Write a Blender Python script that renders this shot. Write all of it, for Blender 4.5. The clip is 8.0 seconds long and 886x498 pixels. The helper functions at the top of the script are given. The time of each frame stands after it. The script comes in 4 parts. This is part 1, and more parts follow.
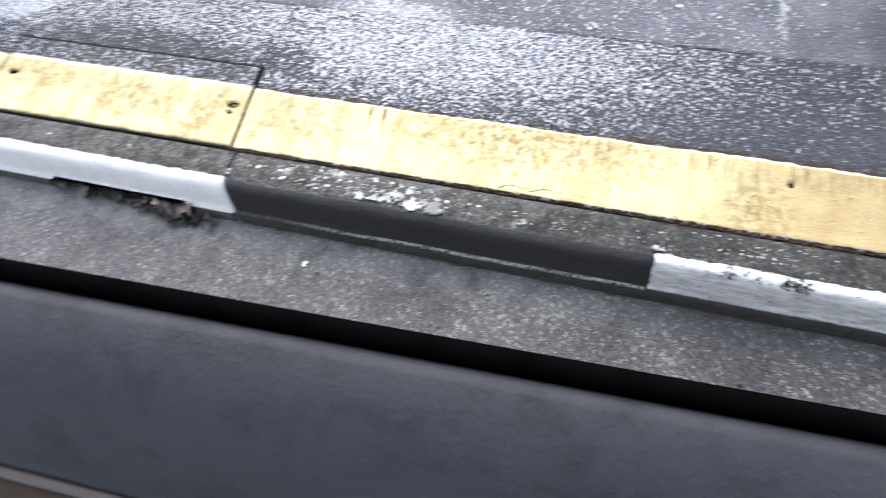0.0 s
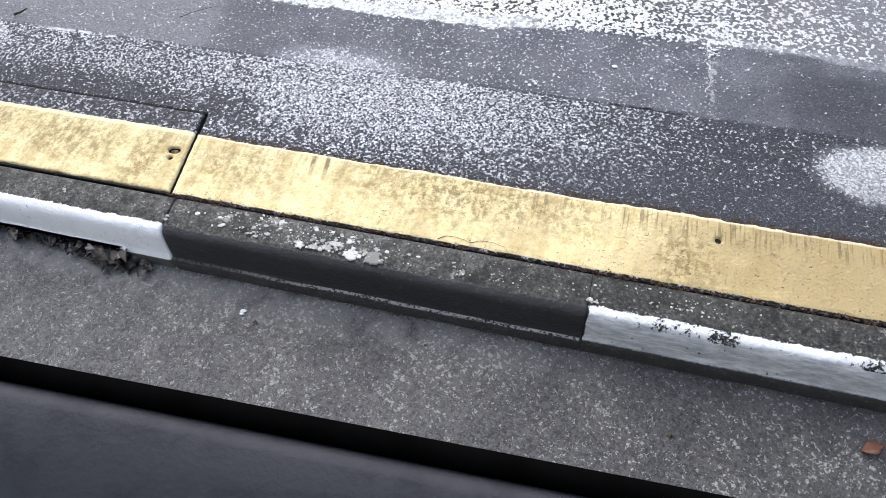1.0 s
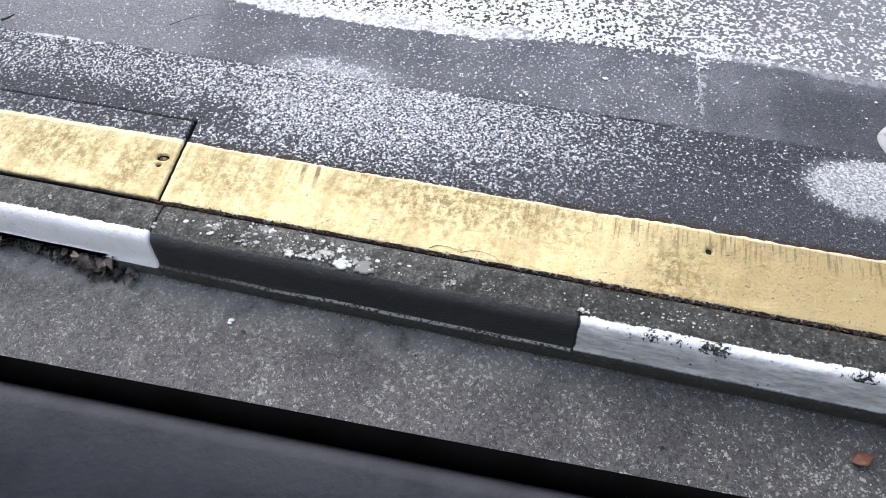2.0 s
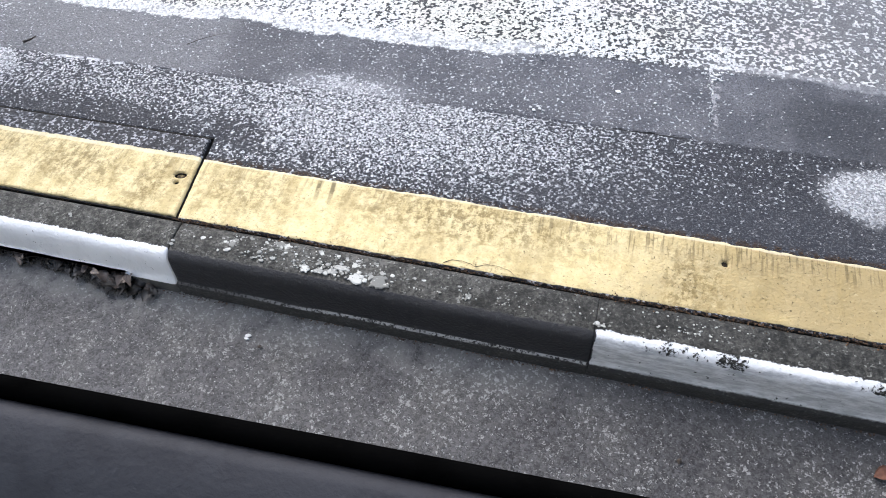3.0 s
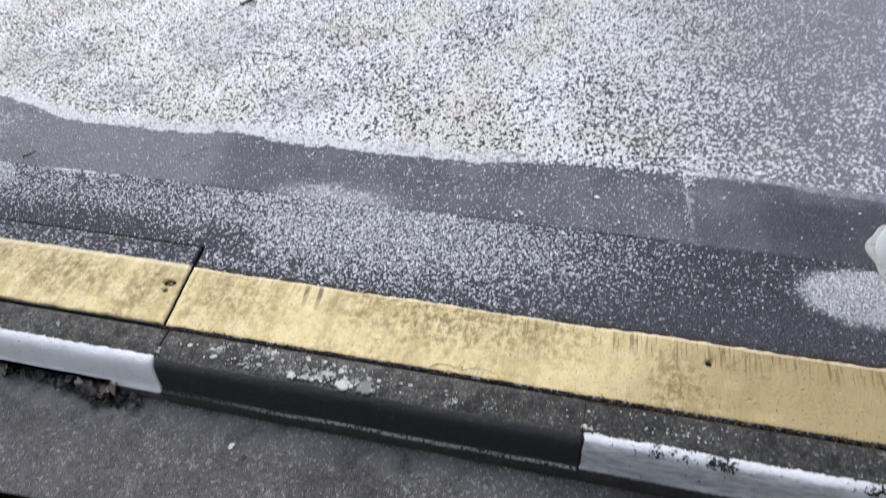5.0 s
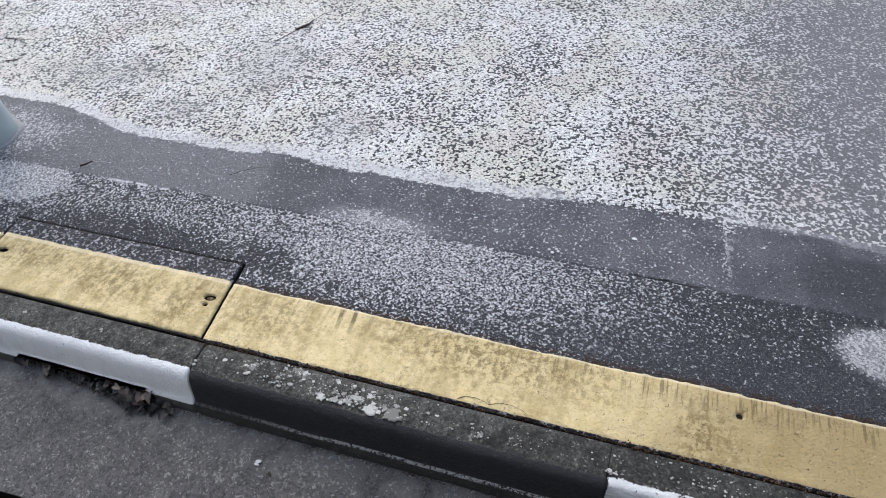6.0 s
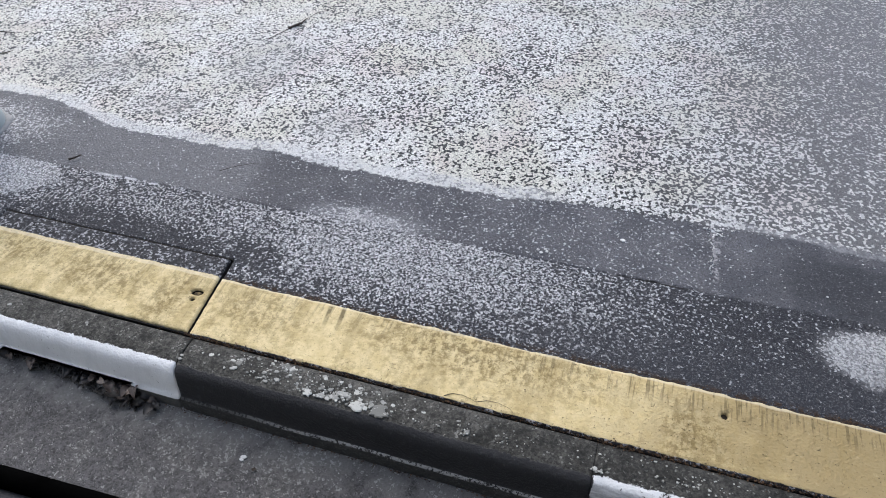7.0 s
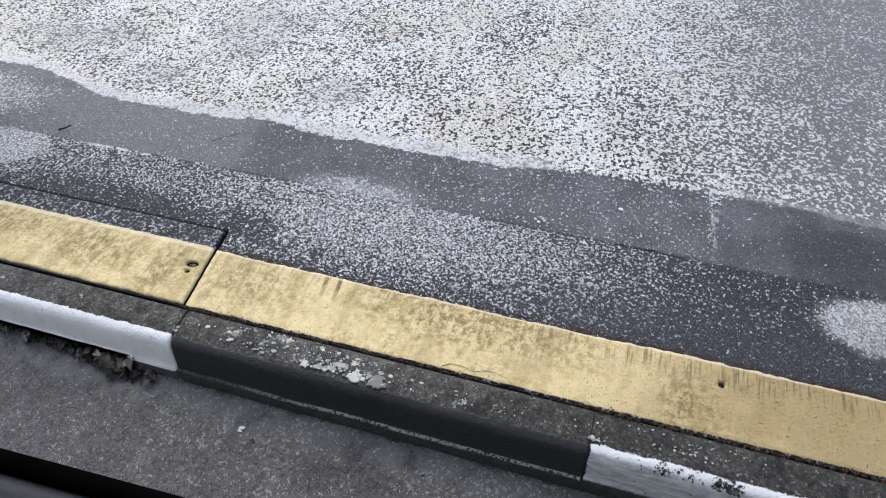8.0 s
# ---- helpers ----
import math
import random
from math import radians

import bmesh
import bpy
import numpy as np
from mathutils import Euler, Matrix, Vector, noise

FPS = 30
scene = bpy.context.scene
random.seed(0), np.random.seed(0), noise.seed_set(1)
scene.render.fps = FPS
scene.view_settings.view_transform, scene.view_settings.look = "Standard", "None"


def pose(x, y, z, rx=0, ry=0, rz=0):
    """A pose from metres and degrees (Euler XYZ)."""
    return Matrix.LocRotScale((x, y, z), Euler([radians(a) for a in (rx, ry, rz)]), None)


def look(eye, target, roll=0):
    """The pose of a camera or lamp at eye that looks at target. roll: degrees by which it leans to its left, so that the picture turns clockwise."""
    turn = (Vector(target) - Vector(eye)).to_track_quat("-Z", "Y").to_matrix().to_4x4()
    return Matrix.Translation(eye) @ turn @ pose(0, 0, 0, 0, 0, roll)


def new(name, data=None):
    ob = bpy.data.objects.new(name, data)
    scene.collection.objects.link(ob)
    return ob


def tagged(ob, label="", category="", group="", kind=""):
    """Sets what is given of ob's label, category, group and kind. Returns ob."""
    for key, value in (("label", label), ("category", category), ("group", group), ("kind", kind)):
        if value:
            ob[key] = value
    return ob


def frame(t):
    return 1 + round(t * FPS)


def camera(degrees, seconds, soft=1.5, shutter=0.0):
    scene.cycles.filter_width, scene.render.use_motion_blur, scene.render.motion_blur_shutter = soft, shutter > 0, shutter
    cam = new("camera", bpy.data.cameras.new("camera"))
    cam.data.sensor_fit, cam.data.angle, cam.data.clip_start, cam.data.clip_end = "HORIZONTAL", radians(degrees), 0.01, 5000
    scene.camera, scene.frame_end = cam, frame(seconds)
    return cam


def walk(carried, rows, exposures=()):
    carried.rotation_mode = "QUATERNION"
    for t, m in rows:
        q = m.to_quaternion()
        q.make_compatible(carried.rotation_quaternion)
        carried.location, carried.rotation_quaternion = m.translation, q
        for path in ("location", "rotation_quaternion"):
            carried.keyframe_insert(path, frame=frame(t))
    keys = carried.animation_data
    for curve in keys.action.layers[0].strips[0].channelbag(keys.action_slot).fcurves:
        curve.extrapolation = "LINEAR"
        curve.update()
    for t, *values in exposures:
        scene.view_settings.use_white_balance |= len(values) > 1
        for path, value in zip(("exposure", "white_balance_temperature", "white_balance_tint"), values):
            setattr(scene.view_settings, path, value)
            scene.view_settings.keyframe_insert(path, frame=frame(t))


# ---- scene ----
cam = camera(65.0, 8.0, soft=0.85, shutter=0.4)
PATH = [
    (0, (0.9243, -0.7674, 1.4073), (0.4735, 0.1181, -0.2122), -12.80),
    (0.1, (0.9195, -0.7682, 1.4051), (0.5315, 0.1376, -0.2194), -10.78),
    (0.2, (0.9318, -0.7715, 1.3986), (0.5395, 0.1347, -0.2246), -12.74),
    (0.3, (0.9376, -0.7738, 1.4034), (0.5908, 0.2089, -0.1853), -8.70),
    (0.4, (0.9333, -0.7720, 1.4111), (0.5740, 0.2796, -0.1300), -6.47),
    (0.5, (0.9248, -0.7781, 1.4264), (0.5242, 0.3603, -0.0411), -5.13),
    (0.6, (0.9308, -0.7728, 1.4202), (0.5445, 0.3217, -0.0841), -4.62),
    (0.7, (0.9347, -0.7661, 1.4182), (0.5552, 0.3202, -0.0937), -3.97),
    (1, (0.9529, -0.7481, 1.4248), (0.6040, 0.2633, -0.1453), -5.50),
    (1.5, (0.9445, -0.7496, 1.4154), (0.6278, 0.2740, -0.1537), -3.64),
    (2.8, (0.9434, -0.7567, 1.4132), (0.5953, 0.3222, -0.1116), -4.48),
    (3, (0.9438, -0.7519, 1.4215), (0.5791, 0.3138, -0.1085), -5.48),
    (3.5, (0.9444, -0.7557, 1.4206), (0.5632, 0.3394, -0.0846), -5.68),
    (4, (0.9414, -0.7524, 1.4282), (0.5749, 0.3571, -0.0700), -4.25),
    (4.5, (0.9549, -0.7394, 1.4284), (0.5723, 0.3918, -0.0495), -6.45),
    (5, (0.9599, -0.7605, 1.4443), (0.5782, 0.5183, 0.0919), -4.55),
    (5.2, (0.9576, -0.7586, 1.4616), (0.5158, 0.5524, 0.1593), -6.51),
    (6.3, (0.9582, -0.7701, 1.4724), (0.4842, 0.5346, 0.1751), -2.09),
    (6.5, (0.9546, -0.7779, 1.4621), (0.5102, 0.5579, 0.1861), -0.87),
    (7, (0.9639, -0.7756, 1.4609), (0.5056, 0.5406, 0.1695), -1.92),
    (7.5, (0.9600, -0.7756, 1.4599), (0.5127, 0.5270, 0.1510), -1.59),
    (8, (0.9586, -0.7654, 1.4516), (0.5265, 0.4987, 0.1005), -2.00),
]
EXPOSURES = [(0.0, 1.6), (0.3, 1.45), (0.5, 1.21), (1.0, 1.13), (1.5, 1.17), (3.0, 1.09), (3.5, 1.03), (4.0, 0.97), (4.5, 0.87), (5.0, 0.65), (5.2, 0.6), (6.3, 0.44), (7.0, 0.44), (8.0, 0.54)]
walk(cam, [(t, look(eye, target, roll)) for t, eye, target, roll in PATH], EXPOSURES)

# ---- light: a bright hazy sky, with a soft high sun from beyond the kerb ----
SUN_ELEVATION, SUN_AZIMUTH = radians(46), radians(-40)   # azimuth from +y towards +x
world = bpy.data.worlds.new("world")
scene.world = world
world.use_nodes = True
wn = world.node_tree
sky = wn.nodes.new("ShaderNodeTexSky")
sky.sky_type = 'NISHITA'
sky.sun_disc = False
sky.sun_elevation = SUN_ELEVATION
sky.sun_rotation = SUN_AZIMUTH
sky.air_density, sky.dust_density, sky.ozone_density = 1.0, 2.0, 1.0
wn.links.new(sky.outputs[0], wn.nodes["Background"].inputs[0])
wn.nodes["Background"].inputs[1].default_value = 0.15
sun = new("sun", bpy.data.lights.new("sun", 'SUN'))
sun.data.energy, sun.data.angle, sun.data.color = 1.7, radians(70), (1.0, 0.985, 0.965)
sun_from = Vector((math.sin(SUN_AZIMUTH) * math.cos(SUN_ELEVATION), math.cos(SUN_AZIMUTH) * math.cos(SUN_ELEVATION), math.sin(SUN_ELEVATION)))
sun.matrix_world = look(sun_from * 30, (0, 0, 0))

# ---- materials ----
TOP = 0.140          # height of the raised pavement over the road



class Nodes:
    """Short names for building a node material."""

    def __init__(self, name):
        self.mat = bpy.data.materials.new(name)
        self.mat.use_nodes = True
        self.tree = self.mat.node_tree
        self.bsdf = self.tree.nodes["Principled BSDF"]
        self.place = self.add("ShaderNodeNewGeometry").outputs["Position"]
        sep = self.add("ShaderNodeSeparateXYZ")
        self.link(self.place, sep.inputs[0])
        self.x, self.y, self.z = sep.outputs

    def add(self, kind):
        return self.tree.nodes.new(kind)

    def link(self, a, b):
        if isinstance(a, (int, float)):
            b.default_value = a
        elif isinstance(a, tuple):
            b.default_value = (*a, 1.0) if len(b.default_value) == 4 else a
        else:
            self.tree.links.new(a, b)

    def math(self, op, a, b=0.0, c=None):
        n = self.add("ShaderNodeMath")
        n.operation = op
        self.link(a, n.inputs[0])
        self.link(b, n.inputs[1])
        if c is not None:
            self.link(c, n.inputs[2])
        return n.outputs[0]

    def plus(self, a, b):
        return self.math('ADD', a, b)

    def minus(self, a, b):
        return self.math('SUBTRACT', a, b)

    def times(self, a, b):
        return self.math('MULTIPLY', a, b)

    def most(self, a, b):
        return self.math('MAXIMUM', a, b)

    def step(self, v, lo, hi, out_lo=0.0, out_hi=1.0):
        n = self.add("ShaderNodeMapRange")
        n.interpolation_type = 'SMOOTHSTEP'
        if lo > hi:
            lo, hi, out_lo, out_hi = hi, lo, out_hi, out_lo
        for k, val in zip(range(5), (v, lo, hi, out_lo, out_hi)):
            self.link(val, n.inputs[k])
        return n.outputs[0]

    def noise(self, scale, detail=3.0, rough=0.55, stretch=None):
        n = self.add("ShaderNodeTexNoise")
        if stretch:
            m = self.add("ShaderNodeVectorMath")
            m.operation = 'MULTIPLY'
            self.link(self.place, m.inputs[0])
            m.inputs[1].default_value = stretch
            self.link(m.outputs[0], n.inputs["Vector"])
        else:
            self.link(self.place, n.inputs["Vector"])
        n.inputs["Scale"].default_value, n.inputs["Detail"].default_value, n.inputs["Roughness"].default_value = scale, detail, rough
        return n.outputs[0]

    def cells(self, scale, feature='F1'):
        n = self.add("ShaderNodeTexVoronoi")
        n.feature = feature
        bend = self.add("ShaderNodeTexNoise")
        self.link(self.place, bend.inputs["Vector"])
        bend.inputs["Scale"].default_value, bend.inputs["Detail"].default_value = scale * 1.1, 2.0
        off = self.add("ShaderNodeVectorMath")
        off.operation = 'MULTIPLY_ADD'
        self.link(bend.outputs["Color"], off.inputs[0])
        off.inputs[1].default_value = (1.5 / scale,) * 3
        self.link(self.place, off.inputs[2])
        self.link(off.outputs[0], n.inputs["Vector"])
        n.inputs["Scale"].default_value = scale
        sep = self.add("ShaderNodeSeparateColor")
        self.link(n.outputs["Color"], sep.inputs[0])
        return n.outputs["Distance"], sep.outputs[0], sep.outputs[1]

    def blob(self, cx, cy, rx, ry, wob, edge=0.35):
        """1 inside an ellipse with a wobbling outline, 0 outside."""
        a = self.math('DIVIDE', self.minus(self.x, cx), rx)
        b = self.math('DIVIDE', self.minus(self.y, cy), ry)
        d = self.math('SQRT', self.plus(self.times(a, a), self.times(b, b)))
        return self.step(self.plus(d, wob), 1 + edge, 1 - edge)

    def blob_xz(self, cx, cz, rx, rz):
        a = self.math('DIVIDE', self.minus(self.x, cx), rx)
        b = self.math('DIVIDE', self.minus(self.z, cz), rz)
        return self.step(self.plus(self.times(a, a), self.times(b, b)), 1.6, 0.4)

    def mix(self, f, a, b):
        n = self.add("ShaderNodeMix")
        n.data_type = 'RGBA'
        self.link(f, n.inputs[0])
        self.link(a, n.inputs[6])
        self.link(b, n.inputs[7])
        return n.outputs[2]

    def scale(self, c, f):
        n = self.add("ShaderNodeVectorMath")
        n.operation = 'SCALE'
        self.link(c, n.inputs[0])
        self.link(f, n.inputs["Scale"])
        return n.outputs[0]

    def done(self, colour, rough, height=None, depth=0.002, metal=0.0, specular=0.5):
        self.link(colour, self.bsdf.inputs["Base Color"])
        self.link(rough, self.bsdf.inputs["Roughness"])
        self.bsdf.inputs["Metallic"].default_value = metal
        self.link(specular, self.bsdf.inputs["Specular IOR Level"])
        if height is not None:
            b = self.add("ShaderNodeBump")
            b.inputs["Strength"].default_value = 1.0
            b.inputs["Distance"].default_value = depth
            self.link(height, b.inputs["Height"])
            self.link(b.outputs[0], self.bsdf.inputs["Normal"])
        return self.mat


def upper_asphalt():
    n = Nodes("worn_asphalt")
    big = n.minus(n.noise(5.0, 4.0), 0.5)
    mid = n.minus(n.noise(18.0, 4.0, 0.65), 0.5)
    fine = n.minus(n.noise(60.0, 3.0), 0.5)
    hair = n.minus(n.noise(330.0, 2.0, 0.6), 0.5)
    broad = n.minus(n.noise(1.7, 3.0, 0.6), 0.5)
    wob = n.plus(n.times(big, 1.2), n.times(mid, 0.8))
    xw = n.plus(n.x, n.plus(n.times(big, 0.45), n.times(mid, 0.25)))
    # the two edges of the patched band: the far one swings away at one end, the near one is the straight joint
    bulge = n.times(n.step(n.x, -0.36, -0.20), n.step(n.x, -0.02, -0.16))
    edge = n.plus(n.plus(0.838, n.step(n.x, -0.72, -1.22, 0.0, 0.100)), n.plus(n.times(bulge, 0.028), n.step(n.x, 0.55, 0.85, 0.0, 0.035)))
    past = n.minus(n.plus(n.y, n.plus(n.times(mid, 0.045), n.times(fine, 0.020))), edge)
    in_far = n.step(past, -0.008, 0.012)
    in_near = n.step(n.plus(n.y, n.times(mid, 0.02)), 0.612, 0.598)
    in_band = n.times(n.minus(1.0, in_far), n.minus(1.0, in_near))
    # strip by the drain: bleached coarse stones, thinning out at both ends and towards the paint
    near = n.times(n.step(xw, -0.25, 0.20, 0.49, 0.66), n.step(xw, 0.45, 1.45, 1.0, 0.36))
    near = n.times(near, n.step(n.plus(n.y, n.plus(n.times(big, 0.12), n.times(mid, 0.07))), 0.28, 0.47, 0.62, 1.0))
    near = n.times(near, n.minus(1.0, n.times(n.blob(-0.02, 0.39, 0.09, 0.06, wob, 0.7), 0.4)))
    near = n.times(near, n.minus(1.0, n.times(n.blob(-0.45, 0.40, 0.42, 0.06, wob, 0.6), 0.4)))
    near = n.most(near, n.times(n.blob(-0.98, 0.53, 0.20, 0.11, n.times(wob, 0.6)), 0.92))
    patch = n.blob(1.63, 0.490, 0.165, 0.092, n.times(wob, 0.4), 0.22)
    near = n.most(near, n.times(patch, 0.86))
    # smooth dark patch band, speckled and paler at its swung end
    loose = n.times(n.blob(-1.22, 0.75, 0.30, 0.15, wob, 0.6), n.step(n.x, -0.86, -1.02))
    band = n.most(n.step(xw, -0.3, 0.7, 0.17, 0.27), n.times(loose, 0.56))
    band = n.times(band, n.step(xw, 1.05, 1.45, 1.0, 0.40))
    hump = n.times(n.blob(0.24, 0.615, 0.19, 0.060, n.times(wob, 0.7), 0.5), in_band)
    # the wide bleached lane beyond, its sheen painted in, with smooth grey spots, dying away at one end
    fade = n.step(n.plus(xw, n.times(broad, 0.5)), 0.70, 1.65)
    far = n.plus(n.plus(0.61, n.times(broad, 0.36)), n.plus(n.times(big, 0.38), n.times(mid, 0.16)))
    far = n.plus(far, n.times(n.blob(-0.25, 1.05, 0.45, 0.16, wob, 0.8), 0.05))
    worn = n.most(n.most(n.blob(-0.52, 1.42, 0.16, 0.22, wob, 0.7), n.blob(-0.70, 1.02, 0.13, 0.08, wob, 0.7)), n.most(n.blob(-1.15, 1.20, 0.30, 0.12, wob, 0.8), n.blob(-0.05, 1.05, 0.10, 0.10, wob, 0.8)))
    far = n.minus(far, n.plus(n.times(fade, 0.20), n.times(worn, 0.08)))
    veil = n.most(n.times(n.blob(2.45, 2.15, 0.90, 1.05, n.times(wob, 0.4), 0.6), 0.8), n.times(worn, 0.45))
    far = n.minus(far, n.times(n.blob(2.45, 2.15, 0.90, 1.05, n.times(wob, 0.4), 0.5), 0.16))
    light = n.plus(n.plus(n.times(near, in_near), n.times(band, in_band)), n.times(far, in_far))
    light = n.most(light, n.times(hump, 0.60))
    # stones: broken cells for the close strip, a coarser broken grain beyond
    d1, r1, g1 = n.cells(165.0)
    d2, r2, g2 = n.cells(400.0)
    worm = n.noise(138.0, 0.8, 0.5)
    worm_far = n.noise(108.0, 0.6, 0.5)
    grain = n.plus(n.times(worm, n.minus(1.0, in_far)), n.times(worm_far, in_far))
    grain = n.plus(n.times(n.minus(grain, 0.5), 2.6), 0.5)
    pick = n.plus(n.plus(n.times(grain, 0.66), n.times(r1, 0.20)), n.times(r2, 0.14))
    stone = n.step(n.minus(light, pick), -0.045, 0.05)
    gap = n.times(n.step(d1, 0.46, 0.64), n.step(in_far, 0.0, 1.0, 0.75, 0.35))
    stone = n.times(stone, n.minus(1.0, gap))
    # far stones go near white: sky sheen is put into their colour
    pale = n.mix(g1, n.mix(in_far, (0.36, 0.365, 0.385), (0.66, 0.655, 0.64)), n.mix(in_far, (0.72, 0.725, 0.745), (0.96, 0.955, 0.935)))
    pale = n.mix(n.times(n.step(n.noise(3.1, 3.0), 0.44, 0.62, 0.0, 0.42), in_far), pale, (0.64, 0.61, 0.45))
    pale = n.mix(n.times(n.step(n.noise(4.3, 2.0), 0.52, 0.64, 0.0, 0.30), in_far), pale, (0.68, 0.55, 0.54))
    pale = n.mix(n.most(n.times(fade, 0.35), n.times(veil, 0.8)), pale, (0.40, 0.395, 0.40))
    tar = n.mix(n.step(n.noise(9.0, 4.0), 0.35, 0.65), (0.070, 0.072, 0.082), (0.110, 0.111, 0.122))
    tar = n.mix(n.times(n.step(xw, -0.05, -0.25, 0.0, 0.75), in_band), tar, (0.165, 0.165, 0.172))
    tar = n.mix(n.times(n.step(n.minus(n.x, n.times(n.minus(n.y, 0.63), -0.15)), -0.19, -0.15), n.times(n.step(n.x, 0.15, -0.10), n.times(in_band, 0.55))), tar, (0.072, 0.072, 0.080))
    tar = n.mix(n.times(in_near, 0.88), tar, (0.014, 0.015, 0.020))
    tar = n.mix(n.times(in_far, 0.92), tar, n.mix(fade, (0.040, 0.040, 0.042), (0.145, 0.143, 0.149)))
    tar = n.mix(n.times(n.times(n.blob(0.62, 0.93, 0.50, 0.12, wob, 0.7), in_far), 0.9), tar, (0.014, 0.015, 0.014))
    tar = n.mix(n.times(veil, in_far), tar, n.mix(fade, (0.30, 0.30, 0.30), (0.185, 0.182, 0.193)))
    tar = n.scale(tar, n.step(n.plus(r2, n.times(hair, 1.5)), 0.0, 1.0, 0.45, 1.55))
    # darker towards the +x end of the strip and of the band
    dark_end = n.most(n.times(n.blob(1.50, 0.335, 0.60, 0.10, wob, 0.8), in_near), n.times(n.blob(1.66, 0.715, 0.30, 0.125, n.times(wob, 0.6), 0.35), in_band))
    tar = n.mix(n.times(dark_end, 0.85), tar, (0.036, 0.038, 0.045))
    stone = n.times(stone, n.minus(1.0, n.times(dark_end, 0.55)))
    fleck = n.times(n.step(n.minus(n.plus(n.times(light, 0.8), 0.06), r2), -0.04, 0.06), n.step(in_near, 0.0, 1.0, 0.24, 0.26))
    col = n.mix(stone, n.mix(fleck, tar, (0.27, 0.272, 0.285)), pale)
    # chalky film on the hump, on the round patch and along the far edge of the band
    chalk = n.step(n.plus(n.times(fine, 1.2), hair), -0.16, 0.16)
    crest = n.times(n.times(n.step(past, -0.004, 0.010), n.step(n.plus(past, n.times(mid, 0.04)), 0.075, 0.035)), n.step(xw, 0.92, 0.62))
    col = n.mix(n.times(crest, n.plus(0.38, n.times(chalk, 0.47))), col, (0.64, 0.64, 0.645))
    col = n.mix(n.times(hump, n.plus(0.10, n.times(chalk, 0.35))), col, (0.42, 0.42, 0.44))
    col = n.mix(n.times(patch, n.plus(0.10, n.times(chalk, 0.30))), col, (0.46, 0.465, 0.48))
    thin = n.plus(n.y, n.plus(n.times(mid, 0.035), n.step(n.x, 1.25, 1.70, 0.0, 0.030)))
    thin = n.times(n.times(n.step(thin, 0.878, 0.890), n.step(thin, 0.918, 0.899)), n.step(n.x, 1.18, 1.32))
    col = n.mix(n.times(thin, n.plus(0.25, n.times(chalk, 0.4))), col, (0.36, 0.36, 0.375))
    line = n.times(n.times(n.step(n.math('ABSOLUTE', n.minus(n.plus(n.y, n.times(mid, 0.02)), 0.604)), 0.008, 0.003), n.step(n.plus(mid, fine), -0.05, 0.08)), n.times(n.step(n.x, -0.74, -0.64), n.step(n.x, -0.18, -0.32)))
    col = n.mix(n.times(line, 0.85), col, (0.66, 0.66, 0.68))
    # pale crack across the patch, the open end of its joint, brown silt along the paint
    bend = n.plus(n.x, n.plus(n.times(mid, 0.10), n.times(fine, 0.05)))
    crack = n.times(n.step(n.math('ABSOLUTE', n.minus(bend, 1.219)), 0.0055, 0.002), n.times(n.step(n.y, 0.63, 0.68), n.step(n.y, 0.90, 0.86)))
    col = n.mix(n.times(crack, n.step(fine, -0.12, 0.05, 0.25, 0.85)), col, (0.40, 0.39, 0.40))
    split = n.times(n.step(n.math('ABSOLUTE', n.minus(n.plus(n.y, n.times(mid, 0.02)), 0.606)), 0.0050, 0.0025), n.times(n.step(n.x, 0.90, 1.02), n.step(n.x, 1.20, 1.14)))
    col = n.mix(split, col, (0.012, 0.012, 0.013))
    silt = n.times(n.step(n.plus(n.y, n.plus(n.times(mid, 0.05), n.times(fine, 0.04))), 0.314, 0.296), n.step(n.plus(fine, n.times(mid, 0.6)), -0.06, 0.04))
    col = n.mix(n.times(silt, 0.85), col, n.mix(r2, (0.014, 0.010, 0.008), (0.060, 0.036, 0.022)))
    height = n.plus(n.times(stone, 0.8), n.plus(n.times(d1, -0.8), n.plus(n.times(fine, 0.3), n.times(hair, 0.5))))
    return n.done(col, n.step(stone, 0.0, 1.0, 0.68, 0.42), height, 0.0030, specular=n.plus(0.14, n.times(stone, 0.36)))


